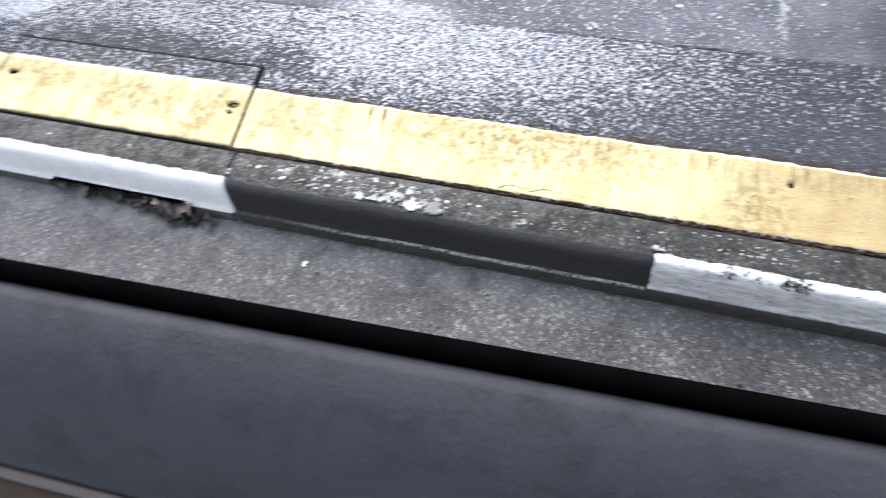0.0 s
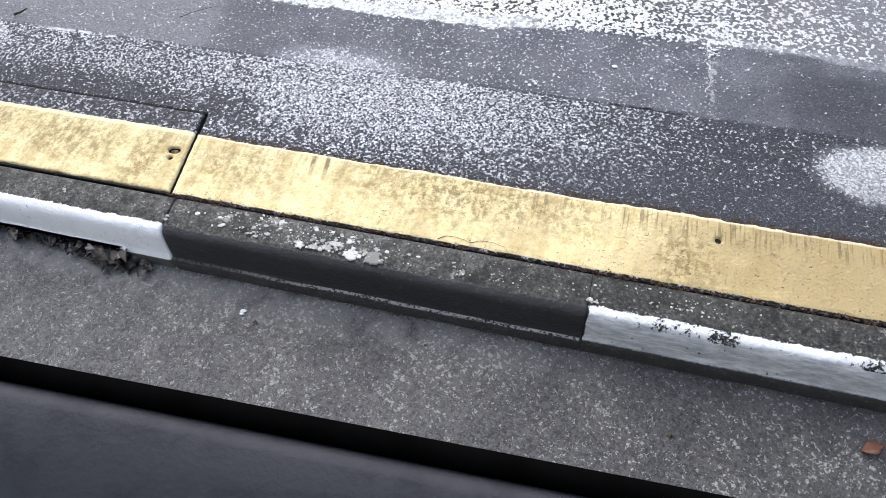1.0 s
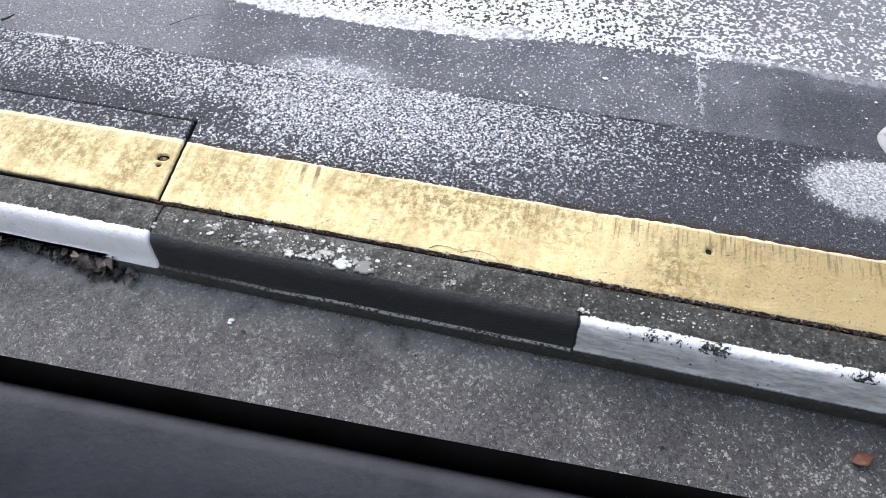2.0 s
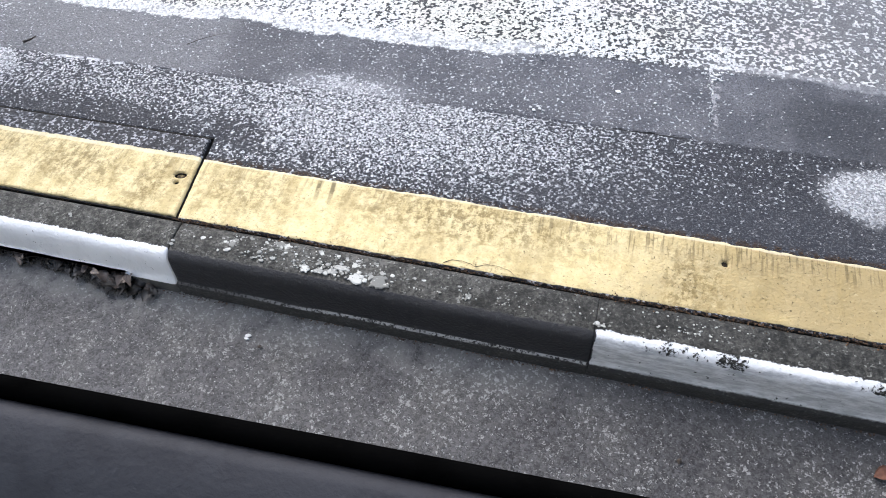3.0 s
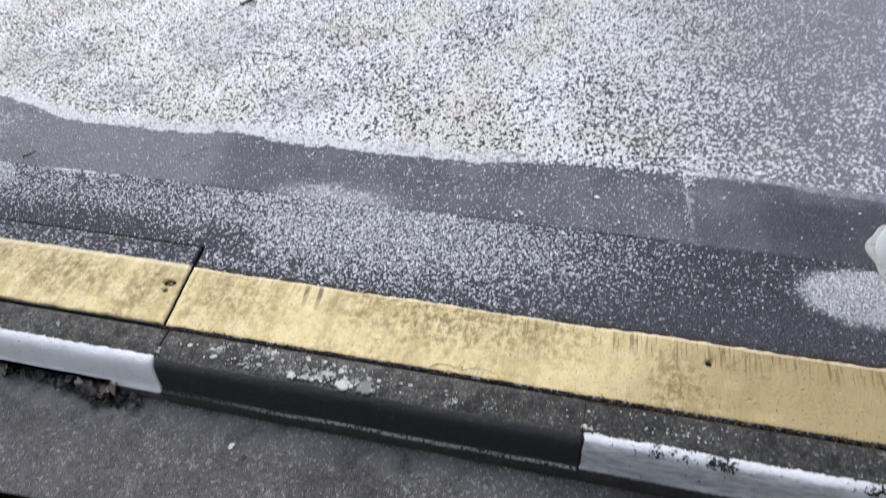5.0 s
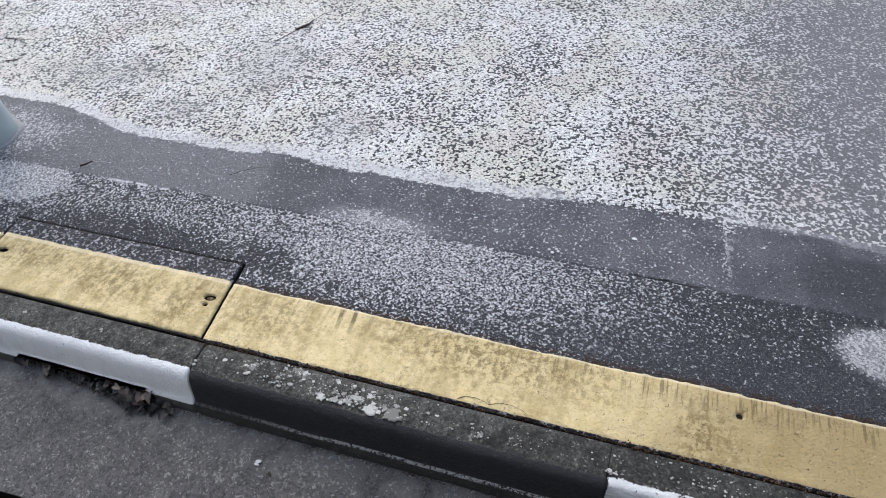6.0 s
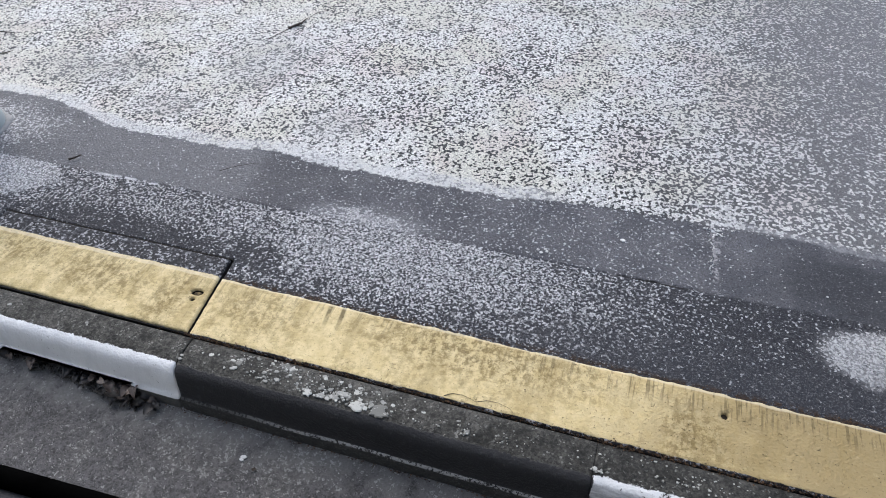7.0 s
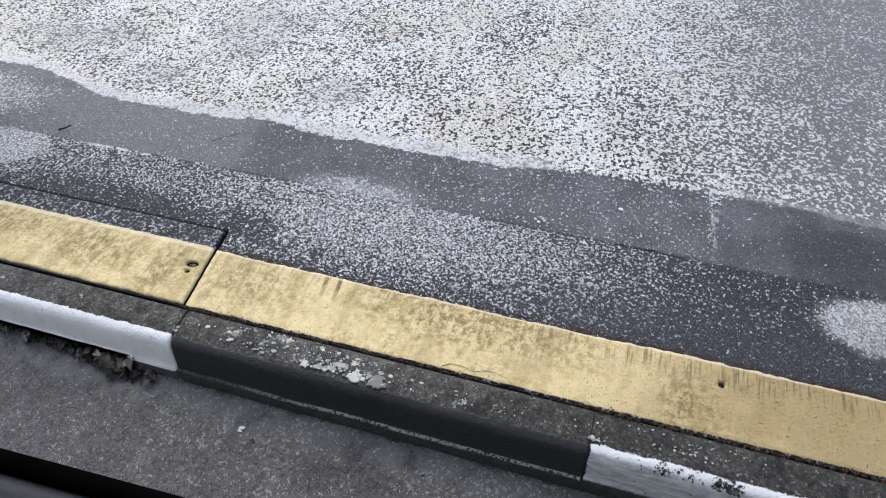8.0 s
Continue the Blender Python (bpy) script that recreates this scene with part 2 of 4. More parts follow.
def lower_asphalt():
    n = Nodes("road_asphalt")
    big, mid, fine = n.noise(4.0, 4.0), n.noise(15.0, 4.0, 0.65), n.noise(70.0, 3.0)
    d1, r1, g1 = n.cells(155.0)
    d2, r2, g2 = n.cells(420.0)
    light = n.plus(n.times(n.step(big, 0.35, 0.7), 0.16), n.times(n.step(mid, 0.4, 0.7), 0.10))
    stone = n.step(n.minus(n.plus(light, 0.09), n.plus(n.times(r1, 0.65), n.times(r2, 0.35))), -0.08, 0.06)
    base = n.mix(n.step(mid, 0.3, 0.7), (0.066, 0.064, 0.068), (0.084, 0.082, 0.083))
    base = n.mix(n.step(big, 0.45, 0.7, 0.0, 0.5), base, (0.115, 0.112, 0.104))
    base = n.scale(base, n.step(n.plus(n.times(r2, 0.5), n.times(r1, 0.5)), 0.1, 0.9, 0.16, 1.42))
    base = n.mix(n.step(fine, 0.5, 0.68, 0.0, 0.55), base, (0.022, 0.022, 0.024))
    silt = n.times(n.step(n.plus(n.y, n.times(mid, 0.12)), -0.085, 0.005), n.step(n.plus(mid, n.times(fine, 0.3)), 0.42, 0.70))
    base = n.mix(n.times(n.times(silt, n.step(n.x, 1.15, 0.8, 0.3, 1.0)), 0.6), base, (0.175, 0.172, 0.166))
    # road brightens to -x and dims to +x: uneven light put into its colour
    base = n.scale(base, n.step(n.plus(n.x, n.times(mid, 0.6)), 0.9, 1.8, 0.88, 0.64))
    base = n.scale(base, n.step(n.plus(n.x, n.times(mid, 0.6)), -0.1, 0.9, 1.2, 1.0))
    col = n.mix(n.times(stone, 0.78), base, (0.31, 0.31, 0.305))
    height = n.plus(n.times(stone, 0.4), n.plus(n.times(d1, -0.7), n.times(fine, 0.6)))
    return n.done(col, 0.7, height, 0.0018, specular=0.35)


def old_concrete(n):
    """Dark damp kerb concrete: colour, height."""
    big, mid, fine = n.noise(7.0, 4.0), n.noise(28.0, 4.0, 0.65), n.noise(150.0, 3.0)
    col = n.mix(n.step(n.plus(n.times(mid, 0.5), n.times(n.noise(95.0, 4.0, 0.75), 0.6)), 0.42, 0.68), (0.011, 0.011, 0.009), (0.066, 0.064, 0.057))
    col = n.mix(n.step(big, 0.47, 0.67, 0.0, 0.5), col, (0.090, 0.087, 0.079))
    # painted shading: the concrete's colour dims along x
    col = n.scale(col, n.step(n.plus(n.x, n.times(mid, 0.4)), 0.6, 1.4, 1.2, 0.75))
    d, r, g = n.cells(230.0)
    col = n.scale(col, n.step(g, 0.0, 1.0, 0.62, 1.38))
    fleck = n.times(n.step(r, 0.90, 0.95), n.step(mid, 0.42, 0.60))
    col = n.mix(n.times(fleck, 0.7), col, (0.26, 0.26, 0.24))
    col = n.mix(n.step(fine, 0.54, 0.66, 0.0, 0.8), col, (0.014, 0.014, 0.013))
    return col, n.plus(n.times(fine, 1.4), n.plus(n.times(mid, 0.9), n.times(fleck, 0.3)))


def kerb_concrete(name, paint, worn, top_edge, gloss, foot):
    """Kerb concrete whose front is painted, from a ragged edge on top down to the bare foot."""
    n = Nodes(name)
    col, height = old_concrete(n)
    mid, fine = n.minus(n.noise(45.0, 4.0, 0.7), 0.5), n.minus(n.noise(190.0, 2.0), 0.5)
    rag = n.plus(n.times(mid, 0.014), n.times(fine, 0.007))
    top = n.step(n.plus(n.y, rag), top_edge + 0.0015, top_edge - 0.0015)
    low = n.step(n.plus(n.z, n.times(rag, 0.4)), foot - 0.002, foot + 0.002)
    mask = n.times(top, low)
    grime = n.noise(22.0, 5.0, 0.65, stretch=(1.0, 1.0, 0.35))
    tone = n.mix(n.step(grime, 0.45, 0.75, 0.0, 0.3), paint, tuple(0.6 * c for c in paint))
    if worn > 0:
        patch = n.most(n.blob_xz(1.275, 0.128, 0.035, 0.012), n.most(n.times(n.blob_xz(1.16, 0.128, 0.07, 0.009), 0.7), n.blob_xz(1.56, 0.130, 0.03, 0.009)))
        chip = n.step(n.plus(n.noise(75.0, 5.0, 0.75), n.plus(n.times(patch, 0.165), n.times(n.noise(9.0, 2.0), 0.12))), 0.70, 0.73)
        mask = n.times(mask, n.minus(1.0, chip))
        # grey scuffs, and the front's shade painted in below its bright top edge
        smear = n.noise(1.0, 5.0, 0.65, stretch=(22.0, 60.0, 75.0))
        tone = n.mix(n.times(n.step(smear, 0.36, 0.64, 0.4, 1.0), n.step(n.plus(n.z, n.times(rag, 0.5)), 0.1335, 0.1255, 0.05, 0.95)), tone, (0.33, 0.34, 0.35))
        tone = n.mix(n.step(n.plus(n.x, rag), 1.0045, 1.0025), tone, (0.016, 0.016, 0.018))
    elif paint[0] > 0.5:
        nick = n.step(n.plus(n.noise(80.0, 4.0, 0.7), n.times(n.noise(14.0, 2.0), 0.15)), 0.74, 0.78)
        mask = n.times(mask, n.minus(1.0, n.times(nick, 0.8)))
    col = n.mix(n.times(n.minus(1.0, low), 0.75), col, (0.085, 0.085, 0.083) if paint[0] > 0.78 else (0.030, 0.030, 0.031))
    col = n.mix(mask, col, tone)
    if paint[0] < 0.1:
        wander = n.plus(n.z, n.times(n.minus(n.noise(5.0, 2.0), 0.5), 0.010))
        scrape = n.times(n.times(n.step(wander, 0.0365, 0.0395), n.step(wander, 0.0455, 0.0420)), n.step(n.noise(130.0, 4.0, 0.7), 0.42, 0.52))
        col = n.mix(n.times(scrape, n.step(n.x, 0.1, 0.4, 0.20, 0.90)), col, (0.40, 0.40, 0.40))
        col = n.mix(n.times(n.times(n.step(n.noise(55.0, 4.0, 0.7), 0.60, 0.68), top), 0.25), col, (0.10, 0.10, 0.10))
    return n.done(col, n.step(mask, 0.0, 1.0, 0.75, gloss), n.plus(height, n.times(mask, 0.6)), 0.0018, specular=0.3)


def yellow_slab():
    """Concrete slab edge under old yellow road paint; bare behind the painted strip."""
    n = Nodes("yellow_paint_on_concrete")
    big, mid, fine = n.noise(4.5, 4.0), n.noise(20.0, 5.0, 0.7), n.noise(140.0, 3.0, 0.6)
    streak = n.noise(1.0, 4.0, 0.6, stretch=(120.0, 7.0, 1.0))
    soft = n.noise(1.0, 3.0, 0.6, stretch=(14.0, 3.0, 1.0))
    col = n.mix(n.step(mid, 0.35, 0.65), (0.635, 0.508, 0.262), (0.735, 0.608, 0.345))
    wob = n.minus(n.plus(n.times(big, 1.4), n.times(mid, 1.6)), 1.5)
    mould = n.most(n.most(n.times(n.blob(0.10, 0.21, 0.13, 0.09, wob, 0.7), 0.75), n.times(n.blob(0.68, 0.235, 0.24, 0.075, wob, 0.7), 1.0)), n.most(n.blob(1.19, 0.15, 0.06, 0.08, wob, 0.8), n.blob(-0.14, 0.19, 0.05, 0.09, wob, 0.8)))
    mould = n.most(mould, n.times(n.step(n.plus(big, n.times(mid, 0.5)), 0.76, 0.94), 0.4))
    mould = n.most(mould, n.most(n.times(n.blob(-0.38, 0.21, 0.16, 0.07, wob, 0.8), 0.9), n.most(n.times(n.blob(-0.66, 0.24, 0.14, 0.06, wob, 0.8), 0.9), n.times(n.blob(0.50, 0.27, 0.10, 0.035, wob, 0.8), 0.9))))
    crisp = n.noise(48.0, 8.0, 0.80)
    lean = n.noise(1.0, 5.0, 0.70, stretch=(70.0, 22.0, 1.0))
    mould = n.times(mould, n.step(n.plus(n.times(crisp, 0.75), n.times(lean, 0.35)), 0.49, 0.62, 0.18, 1.0))
    # light falloff towards +x is put into the paint colour here
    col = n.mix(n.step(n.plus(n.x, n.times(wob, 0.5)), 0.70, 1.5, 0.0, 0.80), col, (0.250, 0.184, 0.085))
    col = n.mix(n.step(crisp, 0.46, 0.58, 0.0, 0.16), col, (0.38, 0.285, 0.13))
    col = n.mix(n.times(n.step(crisp, 0.42, 0.34), 0.18), col, (0.80, 0.70, 0.43))
    col = n.mix(n.times(mould, 0.80), col, (0.150, 0.105, 0.034))
    stain = n.times(n.step(n.plus(n.times(lean, 0.7), n.times(crisp, 0.4)), 0.60, 0.72), n.step(n.plus(big, n.times(soft, 0.6)), 0.66, 0.90))
    col = n.mix(n.times(stain, 0.45), col, (0.125, 0.092, 0.038))
    pit = n.times(n.step(n.noise(170.0, 3.0, 0.7), 0.63, 0.68), n.step(mid, 0.40, 0.55))
    col = n.mix(n.times(pit, 0.75), col, (0.060, 0.044, 0.020))
    col = n.mix(n.times(n.step(n.plus(soft, n.times(crisp, 0.35)), 0.64, 0.80), 0.40), col, (0.31, 0.230, 0.095))
    drip = n.times(n.step(n.plus(streak, n.times(fine, 0.12)), 0.575, 0.68), n.step(n.plus(n.y, n.times(soft, 0.14)), 0.27, 0.335))
    two = n.times(n.most(n.step(n.math('ABSOLUTE', n.minus(n.plus(n.x, n.times(n.y, 0.12)), 0.322)), 0.008, 0.003), n.step(n.math('ABSOLUTE', n.minus(n.plus(n.x, n.times(n.y, 0.12)), 0.358)), 0.008, 0.003)), n.times(n.step(n.y, 0.19, 0.26), n.step(mid, 0.38, 0.55)))
    col = n.mix(n.most(n.times(drip, n.step(n.x, 0.75, 1.0, 0.30, 0.60)), n.times(two, 0.8)), col, (0.085, 0.064, 0.028))
    col = n.mix(n.step(fine, 0.62, 0.68, 0.0, 0.5), col, (0.26, 0.185, 0.075))
    # pale highlight of the raised back edge, mixed into the colour
    lip = n.step(n.plus(n.y, n.plus(n.times(mid, 0.010), n.times(crisp, 0.006))), 0.284, 0.289)
    col = n.mix(n.times(lip, 0.45), col, (0.80, 0.72, 0.52))
    bare, bump = old_concrete(n)
    paint = n.times(n.step(n.plus(n.y, n.plus(n.times(mid, 0.014), n.times(fine, 0.006))), 0.3035, 0.3005), n.step(n.plus(n.y, n.times(mid, 0.010)), 0.1005, 0.1025))
    paint = n.times(paint, n.step(n.z, TOP - 0.005, TOP - 0.001))
    d, r, g = n.cells(190.0)
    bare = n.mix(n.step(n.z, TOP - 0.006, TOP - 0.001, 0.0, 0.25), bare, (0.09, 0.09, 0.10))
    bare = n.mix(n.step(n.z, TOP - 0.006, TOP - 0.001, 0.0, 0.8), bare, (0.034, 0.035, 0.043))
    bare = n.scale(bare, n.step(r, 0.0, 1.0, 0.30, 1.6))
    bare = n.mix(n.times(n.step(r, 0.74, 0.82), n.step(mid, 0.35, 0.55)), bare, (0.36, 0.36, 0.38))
    # slab sides near black: the gaps' shade is put into their colour
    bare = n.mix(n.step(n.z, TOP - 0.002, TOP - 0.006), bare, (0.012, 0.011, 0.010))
    return n.done(n.mix(paint, bare, col), 0.74, n.plus(n.times(mid, 0.25), n.plus(n.times(crisp, 0.45), n.plus(n.times(fine, 0.6), n.times(pit, -0.5)))), 0.0050, specular=0.25)


def plain(name, a, b, scale, rough, depth=0.001, specular=0.4, metal=0.0):
    n = Nodes(name)
    v = n.noise(scale, 4.0, 0.6)
    info = n.add("ShaderNodeObjectInfo").outputs["Random"]
    col = n.mix(n.step(n.plus(v, n.times(n.minus(info, 0.5), 0.35)), 0.3, 0.7), a, b)
    return n.done(col, rough, n.noise(scale * 6, 3.0), depth, metal, specular)


def crumb_material(name, a, b):
    n = Nodes(name)
    info = n.add("ShaderNodeNewGeometry").outputs["Random Per Island"]
    return n.done(n.mix(info, a, b), 0.8, n.noise(300.0), 0.0006, specular=0.3)


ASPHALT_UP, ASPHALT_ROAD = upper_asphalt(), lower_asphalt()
KERB_WHITE = kerb_concrete("kerb_fresh_white_paint", (0.80, 0.81, 0.82), 0.0, 0.010, 0.45, 0.034)
KERB_WORN = kerb_concrete("kerb_worn_white_paint", (0.76, 0.77, 0.78), 0.1, 0.010, 0.5, 0.042)
KERB_BLACK = kerb_concrete("kerb_black_paint", (0.023, 0.023, 0.025), 0.0, 0.006, 0.5, 0.038)
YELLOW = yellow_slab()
DIRT = crumb_material("seam_dirt", (0.010, 0.009, 0.008), (0.110, 0.062, 0.034))
GRIT = crumb_material("pale_grit", (0.35, 0.35, 0.35), (0.75, 0.75, 0.74))
LICHEN = crumb_material("pale_lichen", (0.15, 0.15, 0.138), (0.50, 0.50, 0.47))
LEAF = [plain("leaf_dark", (0.010, 0.0095, 0.009), (0.048, 0.043, 0.040), 60, 0.4), plain("leaf_brown", (0.040, 0.032, 0.027), (0.15, 0.118, 0.100), 60, 0.45), plain("leaf_tan", (0.26, 0.20, 0.165), (0.44, 0.36, 0.30), 60, 0.6)]
TWIG = plain("twig_bark", (0.03, 0.024, 0.02), (0.09, 0.07, 0.055), 120, 0.8)
HOLE = plain("hole_floor", (0.012, 0.010, 0.008), (0.04, 0.03, 0.02), 200, 0.9)
FRAME = plain("frame_steel", (0.006, 0.006, 0.006), (0.018, 0.015, 0.013), 150, 0.8, 0.0004, 0.2)
TRIM = plain("grained_trim_plastic", (0.024, 0.0245, 0.029), (0.038, 0.039, 0.045), 45, 0.7, 0.0006, 0.2)
RUBBER = plain("black_rubber", (0.0012, 0.0012, 0.0012), (0.002, 0.002, 0.002), 40, 0.95, 0.0003, 0.0)
BROWN = plain("brown_trim_fabric", (0.035, 0.022, 0.016), (0.07, 0.045, 0.032), 90, 0.85, 0.0006, 0.2)
BEIGE = plain("beige_trim_strip", (0.07, 0.058, 0.050), (0.11, 0.09, 0.078), 60, 0.5, 0.0004)
POST = plain("post_paint", (0.46, 0.50, 0.49), (0.52, 0.56, 0.55), 5, 0.5, 0.0004)
COLLAR = plain("pale_mortar", (0.17, 0.17, 0.175), (0.32, 0.32, 0.32), 70, 0.85, 0.002)
# unseen outer paint; its tone is picked to bounce light onto kerb and road
PAINT = plain("car_paint", (0.58, 0.58, 0.575), (0.62, 0.62, 0.615), 3, 0.3, 0.0001, 0.5)


# ---- helpers for meshes ----
def mesh_from(name, verts, faces, material, smooth=True):
    me = bpy.data.meshes.new(name)
    me.from_pydata(verts, [], faces)
    me.materials.append(material)
    me.update()
    if smooth:
        me.polygons.foreach_set("use_smooth", [True] * len(me.polygons))
    return me


def part(name, me, parent, label=""):
    ob = new(name, me)
    ob.parent = parent
    if label:
        ob["label"] = label
    return ob


def empty(name, place=(0, 0, 0)):
    ob = new(name)
    ob.location = place
    ob.empty_display_size = 0.05
    return ob


def n3(x, y, z=0.0):
    return noise.noise(Vector((x, y, z)))


def steps(a, b, d):
    k = max(1, round((b - a) / d))
    return [a + (b - a) * i / k for i in range(k + 1)]


def sheet(xs, ys, height):
    """Grid of points over xs and ys; height gives z."""
    w = len(xs)
    verts = [(x, y, height(x, y)) for y in ys for x in xs]
    faces = [(j * w + i, j * w + i + 1, (j + 1) * w + i + 1, (j + 1) * w + i) for j in range(len(ys) - 1) for i in range(w - 1)]
    return verts, faces


def sweep(profile_at, xs, closed_ends=True):
    """A skin through the profiles (lists of (y, z), all as long) at each x."""
    verts, faces = [], []
    k = len(profile_at(xs[0]))
    for x in xs:
        verts += [(x + p[2] if len(p) > 2 else x, p[0], p[1]) for p in profile_at(x)]
    for i in range(len(xs) - 1):
        for j in range(k):
            a, b = i * k + j, i * k + (j + 1) % k
            faces.append((a, b, b + k, a + k))
    if closed_ends:
        faces.append(tuple(range(k))[::-1])
        faces.append(tuple((len(xs) - 1) * k + j for j in range(k)))
    return verts, faces


# ---- ground: the road, and the raised asphalt beyond the kerb ----
FAR = [4, 8, 20, 60, 300]
XS = [-x for x in FAR[::-1]] + [-3.0] + steps(-2.4, -0.86, 0.012) + steps(-0.857, -0.815, 0.002) + steps(-0.81, -0.07, 0.012) + steps(-0.066, -0.026, 0.002) + steps(-0.02, 2.4, 0.012) + [3.0] + FAR


def upper_height(x, y):
    z = TOP + 0.002 * n3(x * 3, y * 3) + 0.0012 * n3(x * 17, y * 17, 4)
    for seam, depth, lo, hi in ((0.606, 0.0035, 0.62, 1.18), (0.604, 0.0025, -0.64, 0.1)):
        s = seam + 0.006 * n3(x * 4, 7) + 0.003 * n3(x * 25, 9)
        d = abs(y - s)
        if lo < x < hi and d < 0.005:
            z -= depth * (1 - d / 0.005)
    if -0.839 - 0.12 * (y - 0.36) < x < -0.0475 - 0.12 * (y - 0.36) and y < 0.3675:
        return TOP - 0.03
    z += 0.0035 * max(0.0, min(1.0, (y - 0.86 - 0.02 * n3(x * 4, 3)) / 0.02))
    return z


ys = steps(0.276, 0.345, 0.012) + steps(0.350, 0.378, 0.002) + steps(0.385, 0.56, 0.012) + steps(0.565, 0.64, 0.0022) + steps(0.65, 1.1, 0.012) + steps(1.12, 3.0, 0.03) + [3.5, 5, 10, 30, 100, 300]
tagged(new("pavement", mesh_from("pavement", *sheet(XS, ys, upper_height), ASPHALT_UP)), "raised asphalt lane with pale stones and dark patched band", "asphalt", kind="structure")
ys = [-300, -100, -30, -10, -4, -2] + steps(-1.2, -0.42, 0.06) + steps(-0.40, 0.07, 0.010)
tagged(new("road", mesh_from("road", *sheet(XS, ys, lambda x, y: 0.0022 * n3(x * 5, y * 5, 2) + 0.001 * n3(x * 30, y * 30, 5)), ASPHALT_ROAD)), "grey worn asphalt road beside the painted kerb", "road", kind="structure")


# ---- kerb: a row of stones, painted white and black in turn ----
def kerb_stone(x0, x1, material, opening=None, fine=0.006):
    def profile(x):
        edge = min(1.0, min(x - x0, x1 - x) / 0.006)
        zb = -0.03
        if opening and opening[0] < x < opening[1]:
            e = min(1.0, min(x - opening[0], opening[1] - x) / 0.03)
            zb = 0.004 + 0.040 * e ** 0.6
        front = [(-0.0300, -0.03), (-0.0300, 0.0), (-0.0290, 0.024), (-0.0285, 0.037), (-0.0225, 0.043), (-0.0203, 0.058), (-0.0182, 0.080), (-0.0160, 0.103), (-0.0138, 0.1155), (-0.0098, 0.1250), (-0.0040, 0.1312), (0.004, 0.1355), (0.015, 0.1385), (0.03, 0.1405), (0.05, 0.142), (0.07, 0.1425), (0.083, 0.1415), (0.087, 0.137), (0.087, -0.03)]
        out = []
        for k, (y, z) in enumerate(front):
            z = max(z, zb - 0.001 * (4 - k)) if k < 8 else z
            if z < zb + 0.004 and zb > 0:
                z = zb
            d = 0.0016 * n3(x * 9, y * 30 + x0, z * 30) + 0.0010 * n3(x * 55, y * 70, z * 70 + x0)
            pull = (1 - edge) * (0.003 if abs(x) < 0.1 else 0.001)
            if k == len(front) - 1:
                z = max(z, zb)
                d = 0
            out.append((y - d * 0.6 + (pull if y < 0.05 else 0), z + (d if k > 7 else 0) - (pull * 0.6 if k > 7 else 0)))
        return out
    xs = [x0, x0 + 0.002, x0 + 0.005] + steps(x0 + 0.01, x1 - 0.01, fine) + [x1 - 0.005, x1 - 0.002, x1]
    return mesh_from("kerb_stone", *sweep(profile, xs), material)


kerb = tagged(empty("kerb"), "black and white painted concrete kerb stones along the road", "kerb", kind="structure")
for a, b, m, hole, text in ((-2.0, -1.002, KERB_BLACK, None, "kerb stone with black painted front"), (-0.998, -0.002, KERB_WHITE, (-0.575, -0.105), "kerb stone with bright white painted front and a drain slot"),
                            (0.002, 0.9995, KERB_BLACK, None, "kerb stone with black painted front"), (1.0005, 1.998, KERB_WORN, None, "kerb stone with chipped white painted front"), (2.002, 3.0, KERB_BLACK, None, "kerb stone with black painted front")):
    part("kerb_stone", kerb_stone(a, b, m, hole), kerb, text)

for k in range(2, 11):
    for a in (-float(k) - 1.0, float(k) + 1.0):
        odd = k % 2 == 0
        part("kerb_stone", kerb_stone(a + 0.002, a + 0.998, KERB_WHITE if odd else KERB_BLACK, None, 0.05), kerb, "kerb stone with white painted front" if odd else "kerb stone with black painted front")
for a, b in ((-300.0, -11.0), (12.0, 300.0)):
    part("kerb_run", kerb_stone(a, b, KERB_BLACK, None, 10.0), kerb)


